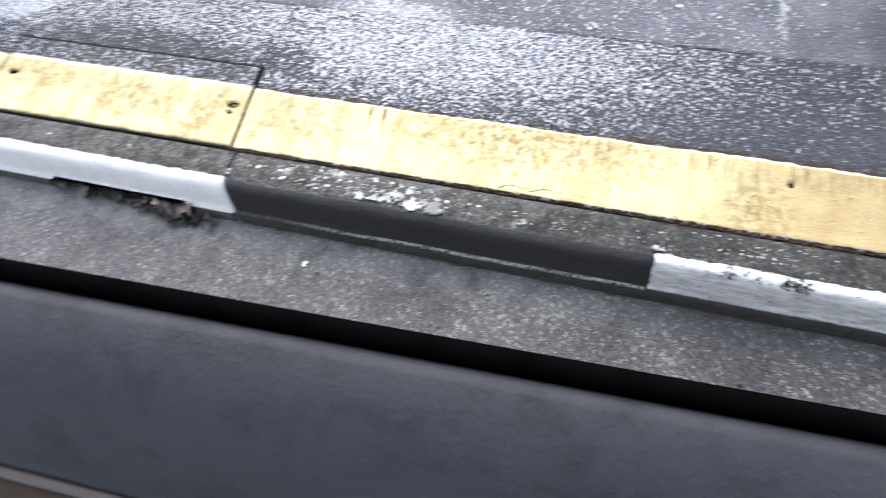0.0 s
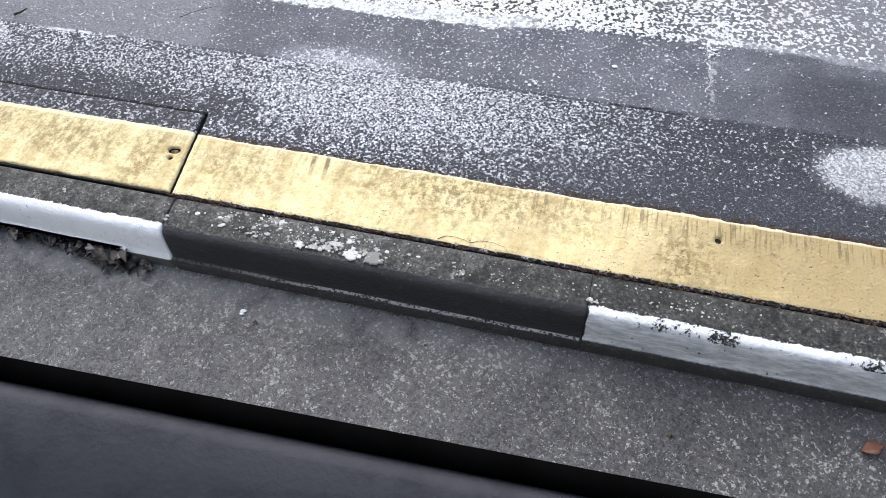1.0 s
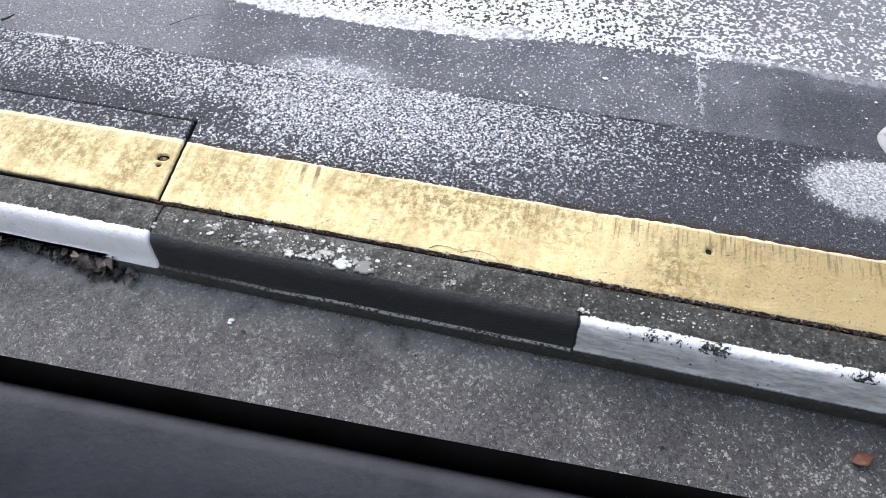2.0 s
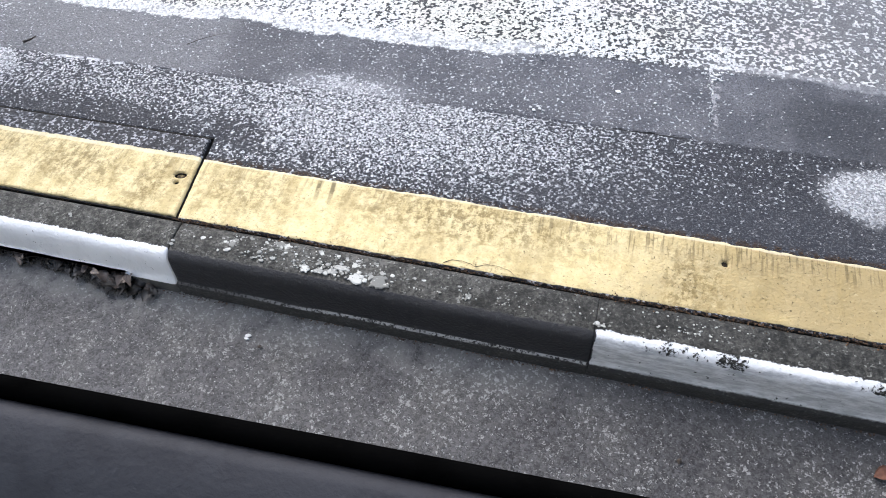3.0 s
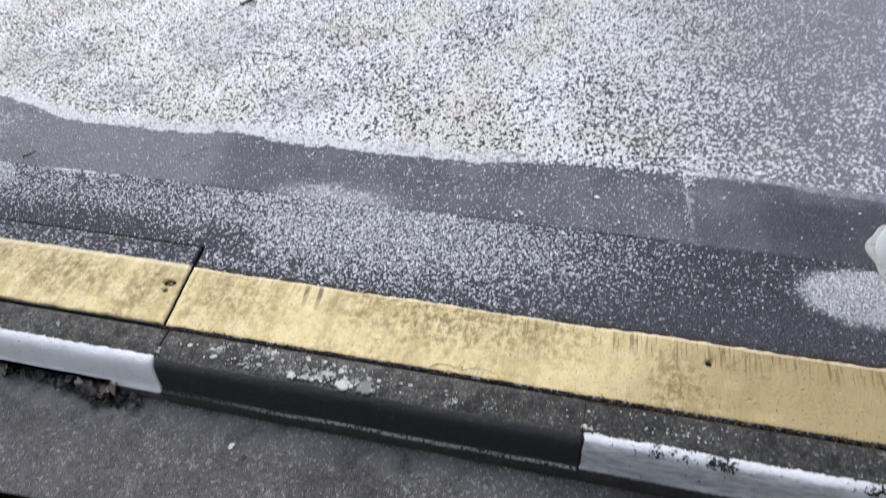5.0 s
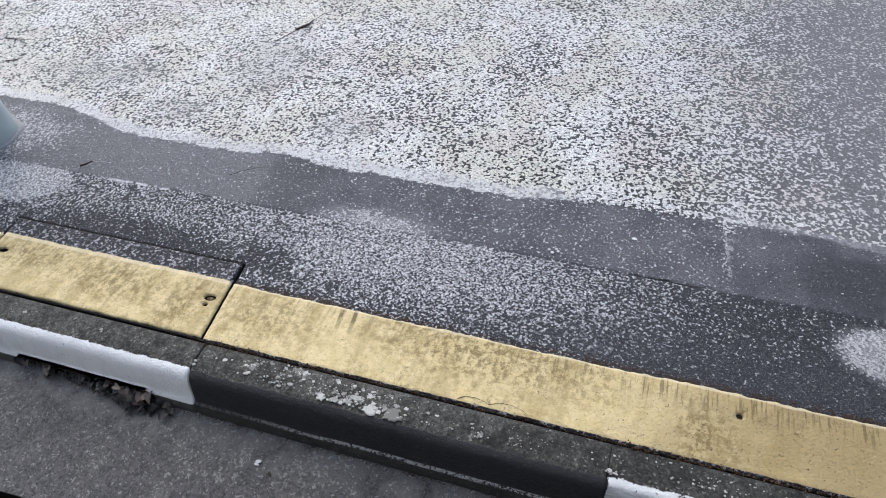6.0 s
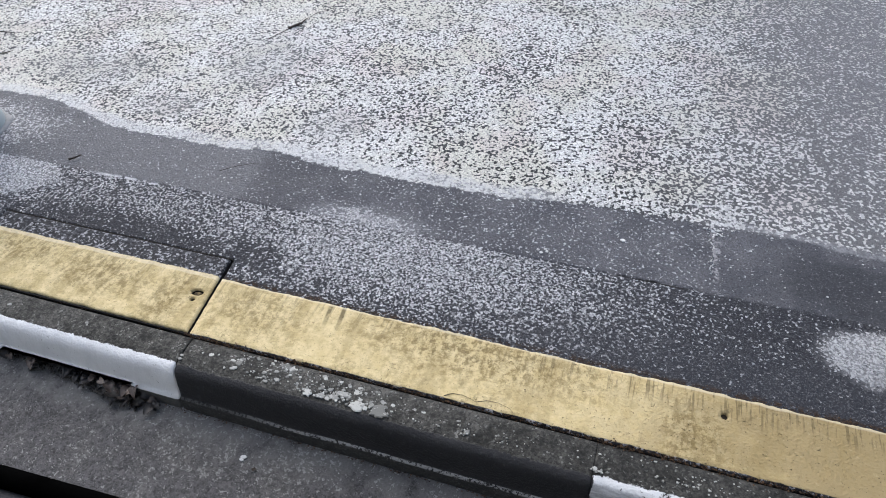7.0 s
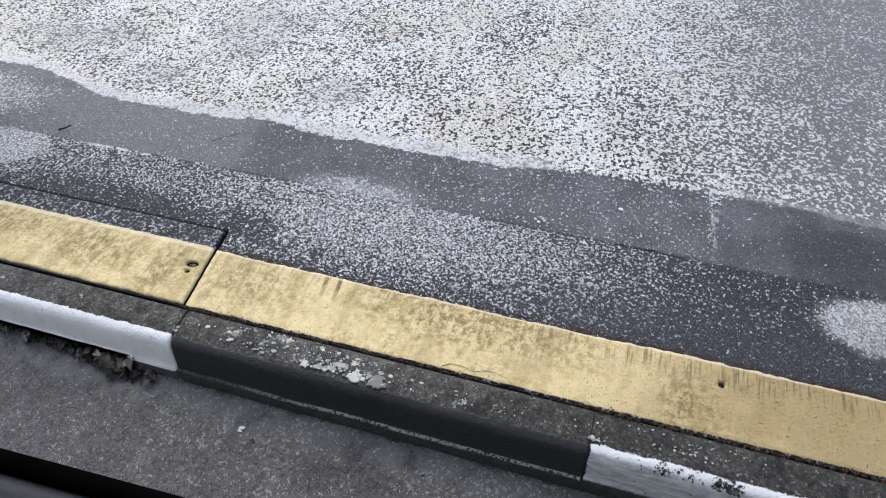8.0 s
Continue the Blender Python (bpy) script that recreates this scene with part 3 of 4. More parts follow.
# ---- drain slabs with the yellow strip ----
def slab(x0, x1, y0, y1, holes, cell, rag=0.0, lean=0.0):
    """Slab top as a fine grid with round holes let into it, rounded borders and sides. lean: how far an end slants per metre across."""
    xs, ys2 = [x0, x0 + 0.002] + steps(x0 + 0.005, x1 - 0.005, cell) + [x1 - 0.002, x1], [y0, y0 + 0.002] + steps(y0 + 0.006, y1 - 0.006, cell) + [y1 - 0.002, y1]
    w, h = len(xs), len(ys2)
    verts, gone = [], set()
    for j, y in enumerate(ys2):
        for i, x in enumerate(xs):
            e = min(x - x0, x1 - x, y - y0, y1 - y)
            drop = 0.0035 * (1 - min(1.0, e / 0.005)) ** 2
            py = y + (rag * (0.6 * n3(x * 14, 1.5) + 0.5 * n3(x * 60, 2.5)) if j >= h - 4 else 0) + ((0.0026 * n3(x * 24, 8.5) + 0.0022 * n3(x * 80, 6.5)) if j < 3 else 0)
            px = x - lean * (y - y0) * (1 if lean and (abs(x) < 0.3 or x < 0) else 0) + (0.0012 * n3(y * 60, x) if i in (0, w - 1) else 0)
            verts.append([px, py, TOP + 0.0045 - drop + 0.0012 * n3(x * 6, y * 6, 1) + 0.0006 * n3(x * 40, y * 40, 3)])
    keep = []
    for j in range(h - 1):
        for i in range(w - 1):
            q = (j * w + i, j * w + i + 1, (j + 1) * w + i + 1, (j + 1) * w + i)
            cx, cy = sum(verts[k][0] for k in q) / 4, sum(verts[k][1] for k in q) / 4
            if any(((cx - hx) / rx) ** 2 + ((cy - hy) / ry) ** 2 < 1 for hx, hy, rx, ry in holes):
                continue
            keep.append(q)
    edges = {}
    for q in keep:
        for k in range(4):
            a, b = q[k], q[(k + 1) % 4]
            if (b, a) in edges:
                del edges[(b, a)]
            else:
                edges[(a, b)] = 1
    down = {}
    for a, b in list(edges):
        for k in (a, b):
            if k not in down:
                x, y, z = verts[k]
                inner = [(hx, hy, rx, ry) for hx, hy, rx, ry in holes if ((x - hx) / (rx + cell)) ** 2 + ((y - hy) / (ry + cell)) ** 2 < 1.6]
                for hx, hy, rx, ry in inner:
                    u, v = (x - hx) / rx, (y - hy) / ry
                    s = 1 / max(0.2, math.hypot(u, v))
                    verts[k][0], verts[k][1] = hx + u * s * rx, hy + v * s * ry
                    verts[k][2] -= 0.0008
                down[k] = len(verts)
                verts.append([verts[k][0], verts[k][1], TOP - 0.022 if inner else -0.025])
        keep.append((b, a, down[a], down[b]))
    return [tuple(v) for v in verts], keep


def dish(name, cx, cy, rx, ry, z, material):
    """Dark floor of a hole."""
    ring = [(cx + rx * math.cos(a) * (1 + 0.1 * n3(a, cx)), cy + ry * math.sin(a), z + 0.001 * n3(a * 3, cy)) for a in [2 * math.pi * k / 18 for k in range(18)]]
    return mesh_from(name, ring + [(cx, cy, z - 0.002)], [(k, (k + 1) % 18, 18) for k in range(18)], material)


drain_cover = tagged(empty("drain_cover", (-0.43, 0.22, TOP)), "concrete drain cover, yellow painted front, with two lifting holes", "drain cover")
key_holes = [(-0.075, 0.224, 0.018, 0.012), (-0.074, 0.198, 0.008, 0.007), (-0.772, 0.227, 0.018, 0.010)]
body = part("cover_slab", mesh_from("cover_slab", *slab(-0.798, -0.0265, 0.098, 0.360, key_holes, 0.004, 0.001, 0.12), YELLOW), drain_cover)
body.matrix_parent_inverse = drain_cover.matrix_world.inverted()
body.location = (0.43, -0.22, -TOP)
for hx, hy, rx, ry in key_holes:
    ob = part("lifting_hole", dish("lifting_hole", hx, hy, rx * 1.1, ry * 1.1, TOP - 0.012, HOLE), drain_cover, "recessed lifting hole with a dark floor")
    ob.location = (0.43, -0.22, -TOP)

# near-black frame strips draw the dark lines before and behind the cover
for fy, x0, x1 in ((0.3637, -0.836, -0.052), (0.0935, -0.802, -0.024)):
    rim_v, rim_f = sweep(lambda x: [(fy - 0.0016 + 0.0006 * n3(x * 20, fy), TOP - 0.02), (fy - 0.0016 + 0.0006 * n3(x * 20, fy), TOP + 0.0008), (fy + 0.0016 + 0.0006 * n3(x * 20, fy), TOP + 0.0008), (fy + 0.0016 + 0.0006 * n3(x * 20, fy), TOP - 0.02)], steps(x0, x1, 0.02))
    part("cover_frame", mesh_from("cover_frame", rim_v, rim_f, FRAME, False), drain_cover, "near-black steel frame edge").location = (0.43, -0.22, -TOP)
knob_v = [(-0.075 + r * math.cos(math.pi * k / 8), 0.224 + 0.66 * r * math.sin(math.pi * k / 8), TOP - d) for r, d in ((0.012, 0.014), (0.012, 0.004), (0.008, 0.002), (0.0, 0.003)) for k in range(16)]
knob = part("lifting_pin", mesh_from("lifting_pin", knob_v, [(j * 16 + k, j * 16 + (k + 1) % 16, j * 16 + 16 + (k + 1) % 16, j * 16 + 16 + k) for j in range(3) for k in range(16)], plain("pin_rust", (0.04, 0.030, 0.016), (0.26, 0.19, 0.08), 150, 0.8)), drain_cover, "rusty lifting pin with flecks of yellow paint")
knob.location = (0.43, -0.22, -TOP)

drain_edge = tagged(empty("drain_edge"), "long concrete drain edge painted with a weathered yellow line", "painted line", kind="structure")
plug = [(1.253, 0.228, 0.0075, 0.009), (1.337, 0.153, 0.003, 0.003)]
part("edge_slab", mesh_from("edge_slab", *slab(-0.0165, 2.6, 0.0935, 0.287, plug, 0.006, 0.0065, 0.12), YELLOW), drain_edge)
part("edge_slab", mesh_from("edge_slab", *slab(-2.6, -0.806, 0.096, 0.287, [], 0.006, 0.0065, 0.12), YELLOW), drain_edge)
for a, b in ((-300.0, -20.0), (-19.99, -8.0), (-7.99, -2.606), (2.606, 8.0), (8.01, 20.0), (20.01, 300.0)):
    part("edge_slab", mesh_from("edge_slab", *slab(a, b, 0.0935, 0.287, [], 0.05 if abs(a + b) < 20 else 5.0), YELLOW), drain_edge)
for hx, hy, rx, ry in plug:
    part("plug_hole", dish("plug_hole", hx, hy, rx * 1.2, ry * 1.2, TOP - 0.002, HOLE), drain_edge, "small round hole with a dark floor")


# ---- small stuff ----
def crumbs(name, places, material, label, category):
    """Many small broken pieces in one mesh: places are (x, y, z, size)."""
    verts, faces = [], []
    for x, y, z, s in places:
        o = len(verts)
        for dx, dy, dz in ((1, 0, 0), (-0.9, 0.2, 0), (0.1, 1, 0), (0, -0.8, 0.1), (0.1, 0.1, 0.8), (0, 0, -0.4)):
            k = s * random.uniform(0.55, 1.1)
            verts.append((x + dx * k, y + dy * k, z + dz * k))
        faces += [(o + a, o + b, o + c) for a, b, c in ((0, 2, 4), (2, 1, 4), (1, 3, 4), (3, 0, 4), (2, 0, 5), (1, 2, 5), (3, 1, 5), (0, 3, 5))]
    return tagged(new(name, mesh_from(name, verts, faces, material, False)), label, category, kind="stuff")


def flakes(name, spots, z, material, label, category):
    """Thin flat crusts with ragged outlines: spots are (x, y, radius)."""
    verts, faces = [], []
    for x, y, r in spots:
        o, k = len(verts), 18
        ph = random.random() * 50
        sx, sy = random.uniform(0.8, 1.3), random.uniform(0.6, 1.0)
        ring = [(r * sx * math.cos(a) * (1 + 0.55 * n3(math.cos(a) * 1.4 + ph, math.sin(a) * 2) + 0.2 * n3(math.cos(a) * 5 + ph, math.sin(a) * 6)), r * sy * math.sin(a) * (1 + 0.55 * n3(math.cos(a) * 1.4 + ph, math.sin(a) * 2) + 0.2 * n3(math.cos(a) * 5 + ph, math.sin(a) * 6))) for a in [2 * math.pi * i / k for i in range(k)]]
        verts += [(x + u, y + v, z - 0.0015) for u, v in ring] + [(x + 0.85 * u, y + 0.85 * v, z + 0.0004) for u, v in ring] + [(x, y, z + 0.0006)]
        for i in range(k):
            j = (i + 1) % k
            faces += [(o + i, o + j, o + k + j, o + k + i), (o + k + i, o + k + j, o + 2 * k)]
    return tagged(new(name, mesh_from(name, verts, faces, material, False)), label, category, kind="stuff")


rnd = random.Random(11)
seam = [(x, rnd.gauss(0.0910, 0.0026), TOP + rnd.uniform(-0.003, 0.0035), rnd.uniform(0.0010, 0.0034)) for x in [rnd.uniform(-0.05, 1.9) for _ in range(1500)]]
seam += [(rnd.gauss(c, 0.05), rnd.gauss(0.089, 0.007), TOP + rnd.uniform(0.0, 0.004), rnd.uniform(0.0010, 0.0040)) for c in (0.03, 0.10, 0.25, 1.02, 1.13, 1.30, 1.55) for _ in range(70)]
seam += [(rnd.uniform(-0.8, 0), rnd.gauss(0.092, 0.002), TOP - 0.003, rnd.uniform(0.001, 0.0025)) for _ in range(160)]
crumbs("seam_dirt", seam, DIRT, "dark dirt and moss crumbs in the joint behind the kerb", "dirt")
crumbs("kerb_foot_dirt", [(x, -0.031 - abs(rnd.gauss(0, 0.004)), 0.001, rnd.uniform(0.001, 0.0035)) for x in [rnd.uniform(-0.1, 1.9) for _ in range(420)]], DIRT, "dark dirt gathered at the foot of the kerb", "dirt")
crumbs("edge_dirt", [(x, 0.291 + abs(rnd.gauss(0, 0.005)), TOP + 0.001, rnd.uniform(0.001, 0.003)) for x in [rnd.uniform(0.0, 1.9) for _ in range(600)]], DIRT, "dark dirt along the back of the yellow line", "dirt")

main = [(0.346, 0.020, 0.013), (0.379, 0.022, 0.011), (0.427, 0.040, 0.014), (0.412, 0.026, 0.009), (0.469, 0.020, 0.016), (0.523, 0.020, 0.018), (0.455, 0.052, 0.009), (0.262, 0.073, 0.012), (0.283, 0.071, 0.009), (0.725, 0.028, 0.007), (0.150, 0.050, 0.010), (0.155, 0.062, 0.007)]
spots = main + [(min(0.95, max(0.05, rnd.gauss(0.36, 0.13))), rnd.uniform(0.018, 0.075), rnd.uniform(0.001, 0.0025) * rnd.choice((1, 1, 1, 2, 2.6))) for _ in range(260)]
spots += [(rnd.uniform(0.5, 1.0), rnd.uniform(0.018, 0.06), rnd.uniform(0.0007, 0.0022)) for _ in range(50)] + [(rnd.gauss(1.2, 0.06), rnd.uniform(0.03, 0.075), rnd.uniform(0.0007, 0.003)) for _ in range(60)]
spots += [(1.0 + rnd.gauss(0.004, 0.006), rnd.uniform(0.014, 0.024), rnd.uniform(0.002, 0.005)) for _ in range(9)]
spots += [(-0.29, 0.05, 0.005), (-0.285, 0.044, 0.004), (-0.53, 0.045, 0.006), (0.004, 0.030, 0.005), (0.006, 0.020, 0.006), (1.008, 0.058, 0.004)]
spots += [(x0 + rnd.gauss(0, 0.018), min(0.08, max(0.017, y0 + rnd.gauss(0, 0.010))), rnd.uniform(0.0012, 0.004)) for x0, y0, _ in main for _ in range(9)]
flakes("lichen", spots, TOP + 0.0025, LICHEN, "pale flaking lichen patches on the kerb top", "lichen")
flakes("white_specks", [(0.968, 0.745, 0.008), (0.768, 0.648, 0.006), (0.775, 0.640, 0.005), (0.750, 0.640, 0.004), (0.760, 0.632, 0.005), (0.785, 0.634, 0.004)] + [(rnd.uniform(-1.2, 1.9), rnd.uniform(0.6, 2.6), rnd.uniform(0.0012, 0.0038)) for _ in range(420)], TOP + 0.0035, GRIT, "white specks scattered over the dark asphalt", "grit")
trail = [(1.209 + 0.022 * n3(t * 5, 1) + 0.008 * n3(t * 19, 2), 0.87 - 0.2 * t, rnd.uniform(0.0008, 0.0028) * (1.3 - 0.6 * t)) for t in [k / 60 for k in range(61)] if rnd.random() < 0.75]
trail += [(1.205 + rnd.gauss(0, 0.02), 0.86 + rnd.gauss(0, 0.012), rnd.uniform(0.001, 0.004)) for _ in range(30)]
flakes("white_streak", trail, TOP + 0.003, GRIT, "thin white run-off streak on the asphalt", "stain")
crumbs("road_grit", [(rnd.uniform(-0.8, 1.9), rnd.uniform(-0.42, -0.04), 0.001, rnd.uniform(0.0008, 0.0022)) for _ in range(120)], GRIT, "pale grit scattered on the road", "grit")


def leaf_mesh(name, length, width, curl, fold, material):
    """A dry leaf: pointed blade, folded along its rib and curled, with a stalk; thin but solid."""
    verts, faces, k = [], [], 9
    for i in range(k):
        t = i / (k - 1)
        w = width * math.sin(math.pi * t ** 0.8) * 0.5 + 0.0004
        x, z = length * (t - 0.5), curl * math.sin(math.pi * t) - curl * 0.5 * t
        for j, u in enumerate((-1, -0.5, 0, 0.5, 1)):
            verts.append((x + 0.002 * n3(t * 5, u * 2, length * 90), u * w, z + fold * abs(u) * w + 0.007 * n3(t * 5 + length * 300, u * 2.5) + 0.003 * n3(t * 14 + length * 500, u * 6)))
    m = len(verts)
    verts += [(x, y, z - 0.0006) for x, y, z in verts]
    for i in range(k - 1):
        for j in range(4):
            a = i * 5 + j
            faces += [(a, a + 1, a + 6, a + 5), (m + a, m + a + 5, m + a + 6, m + a + 1)]
    for i in range(k - 1):
        for j in (0, 4):
            a = i * 5 + j
            faces.append((a, a + 5, m + a + 5, m + a))
    return mesh_from(name, verts, faces, material)


leaf_kinds = [leaf_mesh("dry_leaf", l, w, c, f, m) for l, w, c, f, m in ((0.050, 0.030, 0.010, 0.5, LEAF[0]), (0.058, 0.030, 0.014, 0.6, LEAF[1]), (0.045, 0.024, 0.010, 0.9, LEAF[2]), (0.066, 0.036, 0.012, 0.4, LEAF[0]), (0.050, 0.032, 0.016, 0.5, LEAF[1]))]
heap = []
for k in range(66):
    x = rnd.uniform(-0.56, -0.08) if k < 30 else rnd.gauss(-0.17, 0.05)
    reach = 0.03 + 0.034 * max(0.0, min(1.0, (x + 0.5) / 0.35))
    heap.append((x, 0.012 - rnd.random() * reach - 0.012, 0.006 + rnd.random() * 0.013, rnd.choice((0, 0, 3, 1, 4, 0, 3, 0))))
heap += [(-0.150, -0.040, 0.026, 1), (-0.135, -0.045, 0.030, 2), (-0.170, -0.046, 0.020, 4), (-0.125, -0.036, 0.030, 1), (-0.235, -0.030, 0.020, 2), (-0.205, -0.040, 0.018, 1), (-0.070, -0.060, 0.010, 3), (-0.060, -0.050, 0.012, 0)]
for x, y, z, kind in heap:
    ob = new("dry_leaf", leaf_kinds[kind])
    ob.matrix_world = pose(x, y, z, rnd.uniform(-20, 20), rnd.uniform(-16, 16), rnd.uniform(0, 360)) @ Matrix.Scale(rnd.uniform(0.5, 0.95), 4)
    tagged(ob, ("dark rotting leaf in the gutter under the kerb", "brown dry leaf in the gutter under the kerb", "pale tan dry leaf in the gutter heap", "dark rotting leaf in the gutter under the kerb", "brown dry leaf in the gutter under the kerb")[kind], "leaf", "leaves in the gutter")
muck = [(rnd.uniform(-0.57, -0.06), 0, 0, 0) for _ in range(1200)]
muck = [(x, 0.02 - rnd.random() * (0.045 + 0.05 * max(0.0, min(1.0, (x + 0.5) / 0.4))) * (1.0 if x < -0.1 else 0.8), rnd.uniform(0.0, 0.010), rnd.uniform(0.0015, 0.006)) for x, *_ in muck]
crumbs("leaf_litter", muck, LEAF[0], "dark wet leaf litter clogging the kerb slot", "leaf litter")
ob = new("dry_leaf", leaf_mesh("dry_leaf", 0.05, 0.03, 0.006, 0.2, plain("leaf_russet", (0.12, 0.05, 0.03), (0.20, 0.09, 0.05), 60, 0.6)))
ob.matrix_world = pose(1.60, -0.114, 0.006, 4, 3, 30)
tagged(ob, "russet dry leaf lying on the road", "leaf")


def twig(name, points, radius, material, label, category):
    """A thin tapered stalk through the points, as a tube of six sides with knots."""
    verts, faces = [], []
    pts = [Vector(p) for p in points]
    for i, p in enumerate(pts):
        d = (pts[min(i + 1, len(pts) - 1)] - pts[max(i - 1, 0)]).normalized()
        u = d.cross(Vector((0, 0, 1))).normalized()
        v = u.cross(d)
        r = radius * (1.1 - 0.7 * i / (len(pts) - 1)) * (1 + 0.25 * n3(i * 3.1, radius * 1000))
        verts += [tuple(p + u * r * math.cos(a) + v * r * math.sin(a)) for a in [math.pi * k / 3 for k in range(6)]]
    for i in range(len(pts) - 1):
        for k in range(6):
            faces.append((i * 6 + k, i * 6 + (k + 1) % 6, i * 6 + 6 + (k + 1) % 6, i * 6 + 6 + k))
    faces += [tuple(range(6))[::-1], tuple(len(verts) - 6 + k for k in range(6))]
    return mesh_from(name, verts, faces, material), label, category


def lay_twig(branches, z, label):
    base = empty("twig", (branches[0][1][0][0], branches[0][1][0][1], z))
    tagged(base, label, "twig")
    for r, pts in branches:
        o = base.location
        dense = []
        for (ax, ay), (bx, by) in zip(pts, pts[1:]):
            dense += [(ax + (bx - ax) * k / 4, ay + (by - ay) * k / 4) for k in range(4)]
        dense.append(pts[-1])
        me, *_ = twig("stalk", [(x - o.x + 0.004 * n3(x * 30, y * 30), y - o.y + 0.004 * n3(x * 30, y * 30, 5), r + 0.002 * abs(n3(x * 20, y * 20, 9))) for x, y in dense], r, TWIG, "", "")
        part("stalk", me, base)


UP = TOP + 0.004
lay_twig([(0.0014, [(-0.602, 1.589), (-0.575, 1.66), (-0.552, 1.723), (-0.513, 1.867), (-0.447, 1.963)]), (0.0048, [(-0.565, 1.700), (-0.53, 1.76), (-0.528, 1.80)]), (0.0034, [(-0.548, 1.73), (-0.515, 1.735)])], UP, "small forked dark twig lying on the asphalt")
lay_twig([(0.0011, [(-0.305, 0.715), (-0.26, 0.757), (-0.209, 0.785)])], UP, "thin dark twig lying on the asphalt")
lay_twig([(0.0028, [(-1.80, 1.345), (-1.74, 1.35), (-1.695, 1.351)])], UP, "short dark twig lying on the asphalt")
lay_twig([(0.003, [(-1.64, 1.17), (-1.606, 1.189), (-1.59, 1.215)])], UP, "short dark twig lying on the asphalt")
lay_twig([(0.004, [(-0.822, 0.628), (-0.808, 0.640), (-0.797, 0.662)])], UP, "short dark twig lying on the asphalt")
lay_twig([(0.0007, [(0.650, 0.101), (0.668, 0.111), (0.690, 0.114), (0.712, 0.108), (0.722, 0.103)]), (0.0006, [(0.722, 0.103), (0.745, 0.113), (0.774, 0.117), (0.800, 0.108), (0.820, 0.097)])], TOP + 0.005, "hair-thin dry stalk lying across the yellow line")
lay_twig([(0.0022, [(-0.47, -0.034), (-0.44, -0.030), (-0.405, -0.020)])], 0.022, "pale stick caught in the gutter litter")

# pale chip and a dark stone on the road
flakes("paint_chip", [(0.217, -0.106, 0.006), (0.216, -0.114, 0.005)], 0.004, GRIT, "small white paint chip on the road", "paint chip")
crumbs("road_stone", [(0.255, -0.128, 0.004, 0.008)], TWIG, "small dark stone on the road", "stone")
crumbs("road_stones", [(0.663, -0.096, 0.003, 0.005), (0.944, -0.124, 0.003, 0.004), (1.21, -0.181, 0.003, 0.008)], TWIG, "small dark stones on the road", "stone")

# two painted steel posts stand on the patched band, at the ends of the view
def turned(name, prof, material, k=32, wobble=0.0):
    """A round body from (radius, height) pairs; wobble makes the outline uneven."""
    verts = []
    for r, z in prof:
        for i in range(k):
            a = 2 * math.pi * i / k
            q = r * (1 + wobble * n3(2.2 * math.cos(a), 2.2 * math.sin(a), name.count("o")))
            verts.append((q * math.cos(a), q * math.sin(a), z))
    faces = [(j * k + i, (j + 1) * k + i, (j + 1) * k + (i + 1) % k, j * k + (i + 1) % k) for j in range(len(prof) - 1) for i in range(k)]
    return mesh_from(name, verts, faces, material)


def bollard(x, y, label):
    ob = tagged(empty("bollard", (x, y, TOP)), label, "bollard", "posts on the pavement")
    part("post", turned("post", [(0.0, 1.0), (0.05, 0.995), (0.08, 0.975), (0.092, 0.94), (0.094, 0.5), (0.100, 0.28), (0.111, 0.12), (0.119, 0.045), (0.123, 0.014), (0.121, 0.004), (0.121, -0.02)], POST), ob)
    part("collar", turned("collar", [(0.10, 0.0075), (0.126, 0.0075), (0.132, 0.006), (0.137, 0.002), (0.138, -0.02)], COLLAR, 48, 0.10), ob, "rough pale mortar collar")


bollard(1.780, 0.642, "smooth pale grey-green painted round post on the asphalt")
bollard(-1.306, 0.690, "smooth pale grey-green painted round post on the asphalt")

# ---- the car from whose open window the scene is seen ----
LEAN = 0.042            # slant of the car to the kerb, fitted with the sill to the camera's view
SILL_Y, SILL_Z = -0.665, 1.1235


def along(profile):
    def at(x):
        s = LEAN * (x - 0.6)
        return [(y + s, z) for y, z in profile]
    return at


def shell(name, profile, x0, x1, material, parent, label=""):
    return part(name, mesh_from(name, *sweep(along(profile), steps(x0, x1, 0.1)), material), parent, label)


def arc(cy, cz, r, a0, a1, k=8):
    return [(cy + r * math.cos(radians(a0 + (a1 - a0) * i / k)), cz + r * math.sin(radians(a0 + (a1 - a0) * i / k))) for i in range(k + 1)]


car = tagged(empty("car"), "silver-grey parked car with grey door trim, window down", "car")
shell("window_seal", [(SILL_Y - 0.010, 1.04)] + arc(SILL_Y - 0.005, SILL_Z - 0.005, 0.005, 180, 0) + [(SILL_Y, 1.04)], -0.6, 2.2, RUBBER, car, "black rubber window seal")
shell("door_trim", [(-0.6755, 1.030), (-0.6755, 1.104), (-0.6742, 1.1085)] + arc(-0.6839, 1.1090, 0.0097, 0, 100, 8) + [(-0.703, 1.1115), (-0.722, 1.0970), (-0.74, 1.078), (-0.752, 1.063), (-0.756, 1.050), (-0.754, 1.040), (-0.72, 1.03)], -0.6, 2.2, TRIM, car, "smooth dark grey plastic door top")
shell("trim_strip", [(-0.7555, 1.036)] + arc(-0.7585, 1.042, 0.0035, 0, 180, 5) + [(-0.762, 1.036)], -0.6, 2.2, BEIGE, car, "thin beige trim strip")
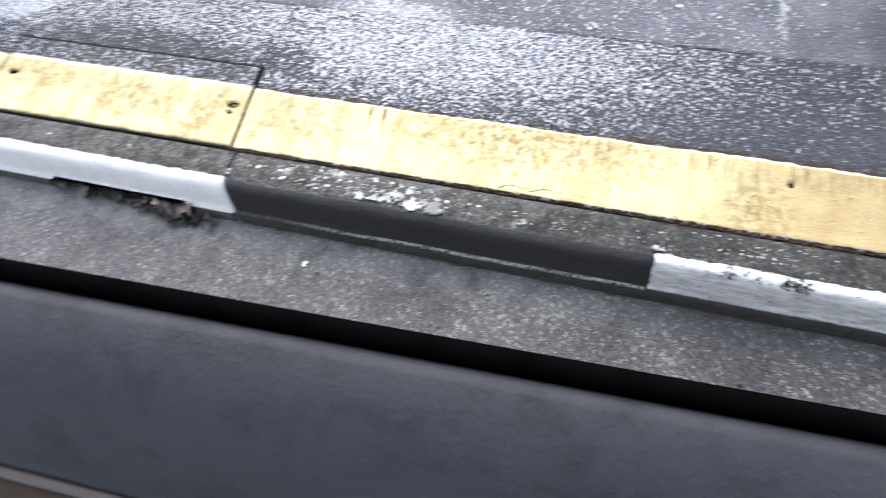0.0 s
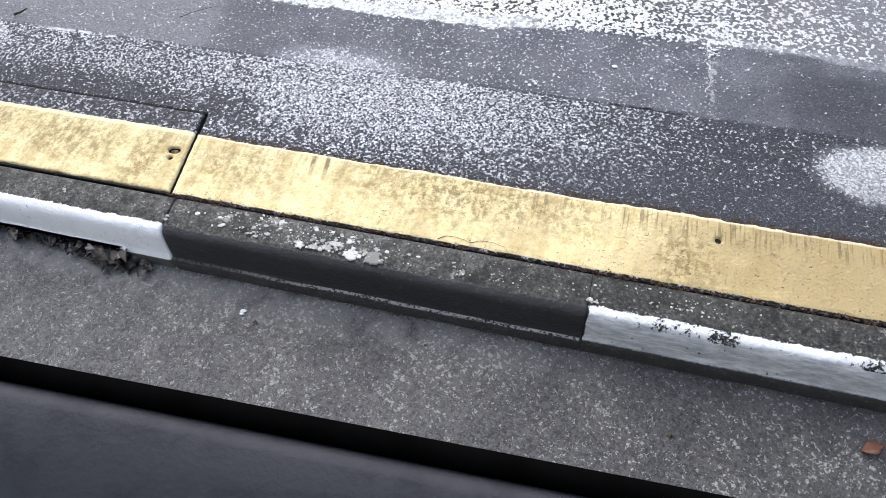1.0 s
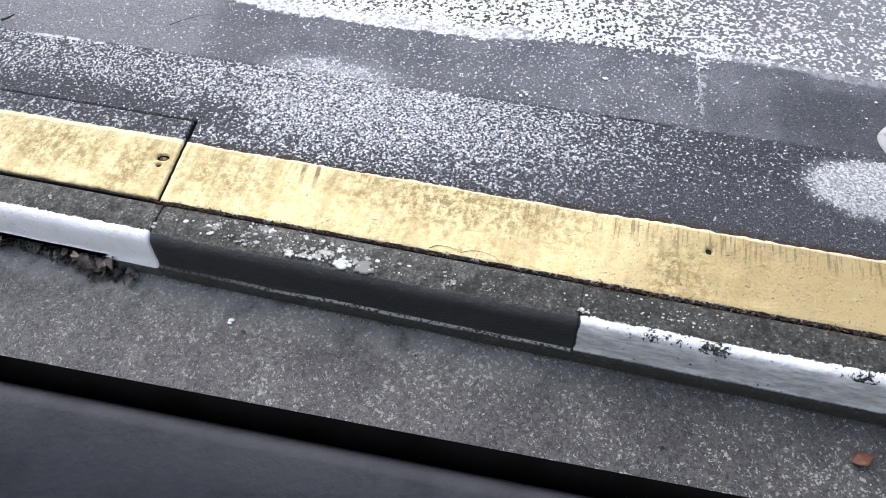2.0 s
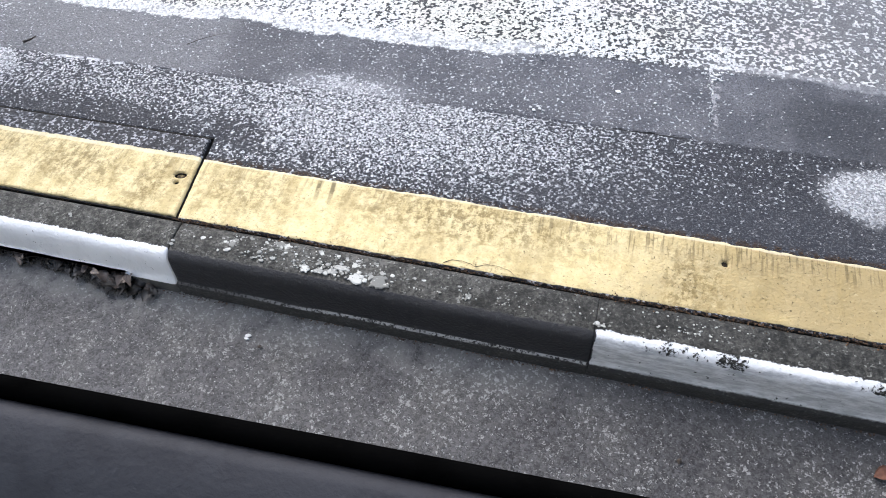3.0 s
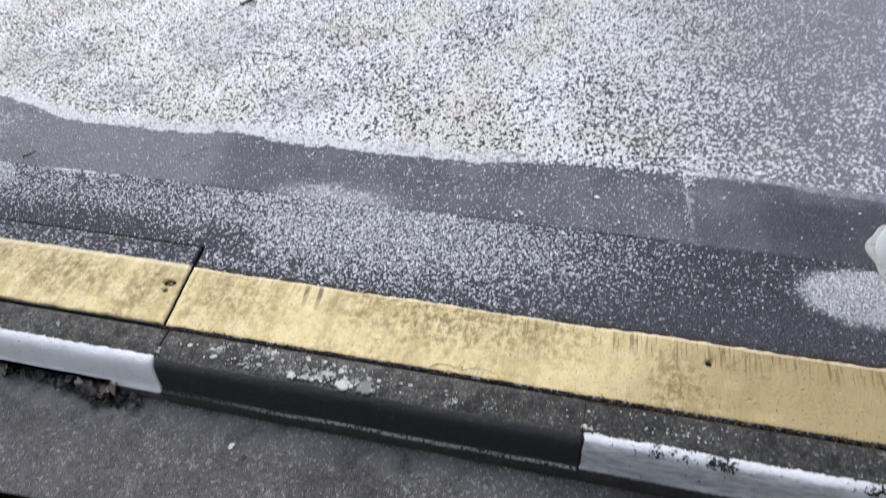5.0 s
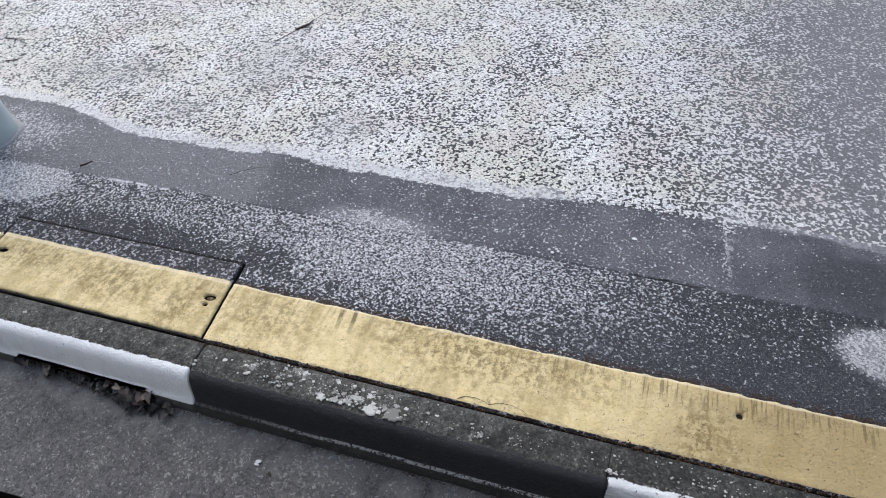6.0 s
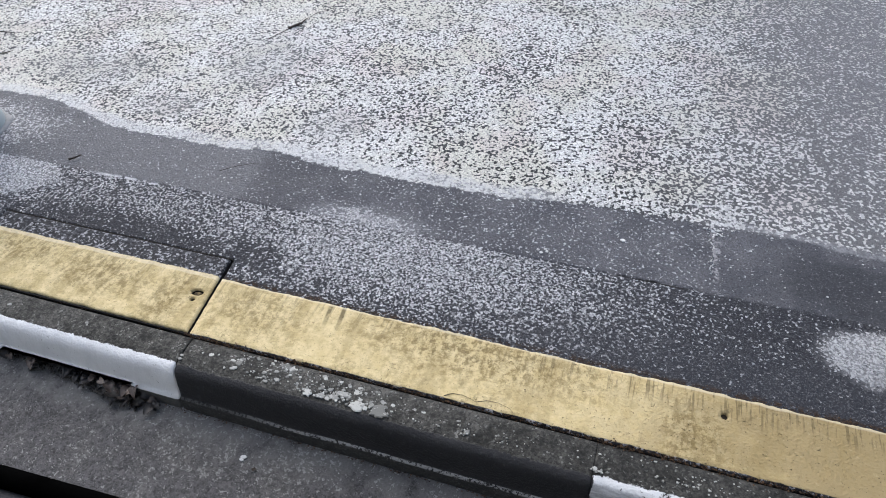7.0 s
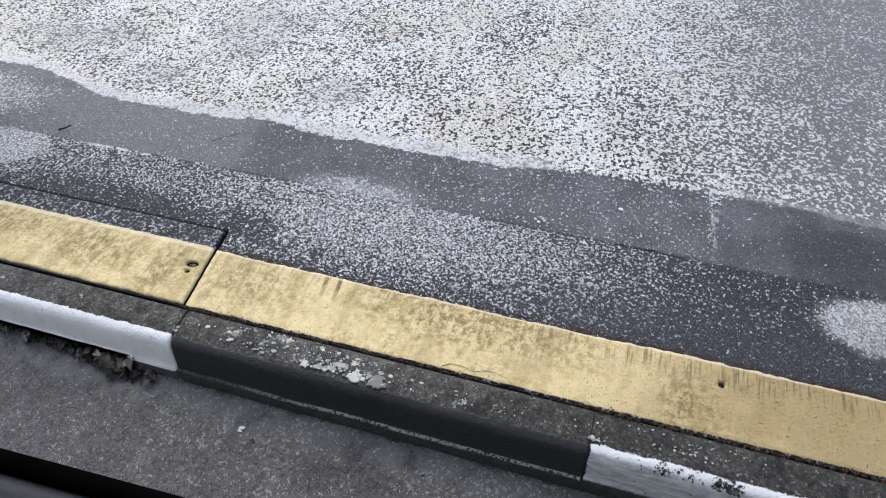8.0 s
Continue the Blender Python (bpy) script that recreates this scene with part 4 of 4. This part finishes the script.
shell("door_lining", [(-0.755, 1.034), (-0.763, 1.034), (-0.775, 1.00), (-0.785, 0.90), (-0.79, 0.45), (-0.70, 0.45), (-0.70, 1.02)], -0.6, 2.2, BROWN, car, "dark brown fabric door lining")
# outer body from here on is unseen, added to complete the car
shell("door_skin", [(-0.6655, 1.095), (-0.662, 1.07), (-0.645, 0.95), (-0.635, 0.80), (-0.64, 0.60), (-0.65, 0.45), (-0.665, 0.28), (-0.69, 0.28), (-0.69, 0.45), (-0.683, 0.9), (-0.672, 1.07)], -1.4, 3.0, PAINT, car, "silver-grey painted outer door")
shell("floor_pan", [(-0.66, 0.28), (-2.34, 0.28), (-2.34, 0.24), (-0.66, 0.24)], -1.4, 3.0, PAINT, car)
shell("far_door", [(-2.34, 0.28), (-2.38, 0.8), (-2.345, 1.1), (-2.30, 1.1), (-2.32, 0.8), (-2.29, 0.28)], -1.4, 3.0, PAINT, car)
shell("roof", [(-0.87, 1.66), (-0.90, 1.70), (-1.2, 1.75), (-1.5, 1.76), (-1.8, 1.75), (-2.1, 1.70), (-2.13, 1.66), (-2.08, 1.665), (-1.8, 1.715), (-1.5, 1.725), (-1.2, 1.715), (-0.93, 1.665)], -0.25, 2.5, PAINT, car)


def body_block(name, stations, label=""):
    """A rounded body end across the whole width; stations are (x, top height, inset at the sides)."""
    verts, faces = [], []
    for x, top, inset in stations:
        s = LEAN * (x - 0.6)
        l, r = -0.645 - inset, -2.36 + inset
        ring = [(l + 0.02, 0.28), (l, 0.45), (l + 0.01, top - 0.16), (l - 0.04, top - 0.04), (l - 0.16, top), ((l + r) / 2, top + 0.03), (r + 0.16, top), (r + 0.04, top - 0.04), (r - 0.01, top - 0.16), (r, 0.45), (r - 0.02, 0.28)]
        verts += [(x, y + s, z) for y, z in ring]
    k = 11
    for i in range(len(stations) - 1):
        faces += [(i * k + j, i * k + (j + 1) % k, (i + 1) * k + (j + 1) % k, (i + 1) * k + j) for j in range(k)]
    faces += [tuple(range(k))[::-1], tuple((len(stations) - 1) * k + j for j in range(k))]
    return part(name, mesh_from(name, verts, faces, PAINT), car, label)


body_block("bonnet", [(-1.40, 1.06, 0.0), (-1.7, 1.03, 0.0), (-2.1, 0.96, 0.03), (-2.35, 0.86, 0.09), (-2.45, 0.70, 0.16)])
body_block("boot", [(3.0, 1.08, 0.0), (3.2, 1.07, 0.02), (3.35, 1.0, 0.06), (3.42, 0.85, 0.12)])


def pillar(x0, x1, side):
    """A roof pillar from the belt line to the roof."""
    y0, y1 = (-0.69, -0.90) if side > 0 else (-2.32, -2.10)
    s0, s1 = LEAN * (x0 - 0.6), LEAN * (x1 - 0.6)
    verts = [(x + dx, y + dy, z) for x, y, z in ((x0, y0 + s0, 1.06), (x1, y1 + s1, 1.675)) for dx, dy in ((-0.04, -0.025), (0.04, -0.025), (0.04, 0.025), (-0.04, 0.025))]
    faces = [(3, 2, 1, 0), (4, 5, 6, 7)] + [(j, (j + 1) % 4, 4 + (j + 1) % 4, 4 + j) for j in range(4)]
    part("pillar", mesh_from("pillar", verts, faces, PAINT, False), car)


for side in (1, -1):
    for x0, x1 in ((-1.3, -0.2), (2.15, 2.10), (2.95, 2.45)):
        pillar(x0, x1, side)
for wx in (-1.75, 3.08):
    for wy in (-0.72 + LEAN * (wx - 0.6), -2.285 + LEAN * (wx - 0.6)):
        tyre_v, tyre_f = sweep(lambda u: [(wy + 0.09 * math.cos(a), 0.24 + 0.06 * math.sin(a)) for a in [math.pi * k / 5 for k in range(10)]], list(range(25)), False)
        tyre_v = [(wx + v[2] * math.cos(2 * math.pi * v[0] / 24), v[1], 0.302 + v[2] * math.sin(2 * math.pi * v[0] / 24)) for v in tyre_v]
        wheel = part("tyre", mesh_from("tyre", tyre_v, tyre_f, RUBBER), car, "black rubber tyre")
        rim = [(wx + r * math.cos(math.pi * k / 12), wy + d, 0.302 + r * math.sin(math.pi * k / 12)) for r, d in ((0.19, 0.10), (0.19, -0.10)) for k in range(24)]
        rim_f = [(k, (k + 1) % 24, 24 + (k + 1) % 24, 24 + k) for k in range(24)] + [tuple(range(24)), tuple(range(24, 48))[::-1]]
        part("rim", mesh_from("rim", rim, rim_f, plain("rim_metal", (0.3, 0.3, 0.31), (0.4, 0.4, 0.41), 20, 0.35, 0.0002, 0.5, 1.0), False), wheel)
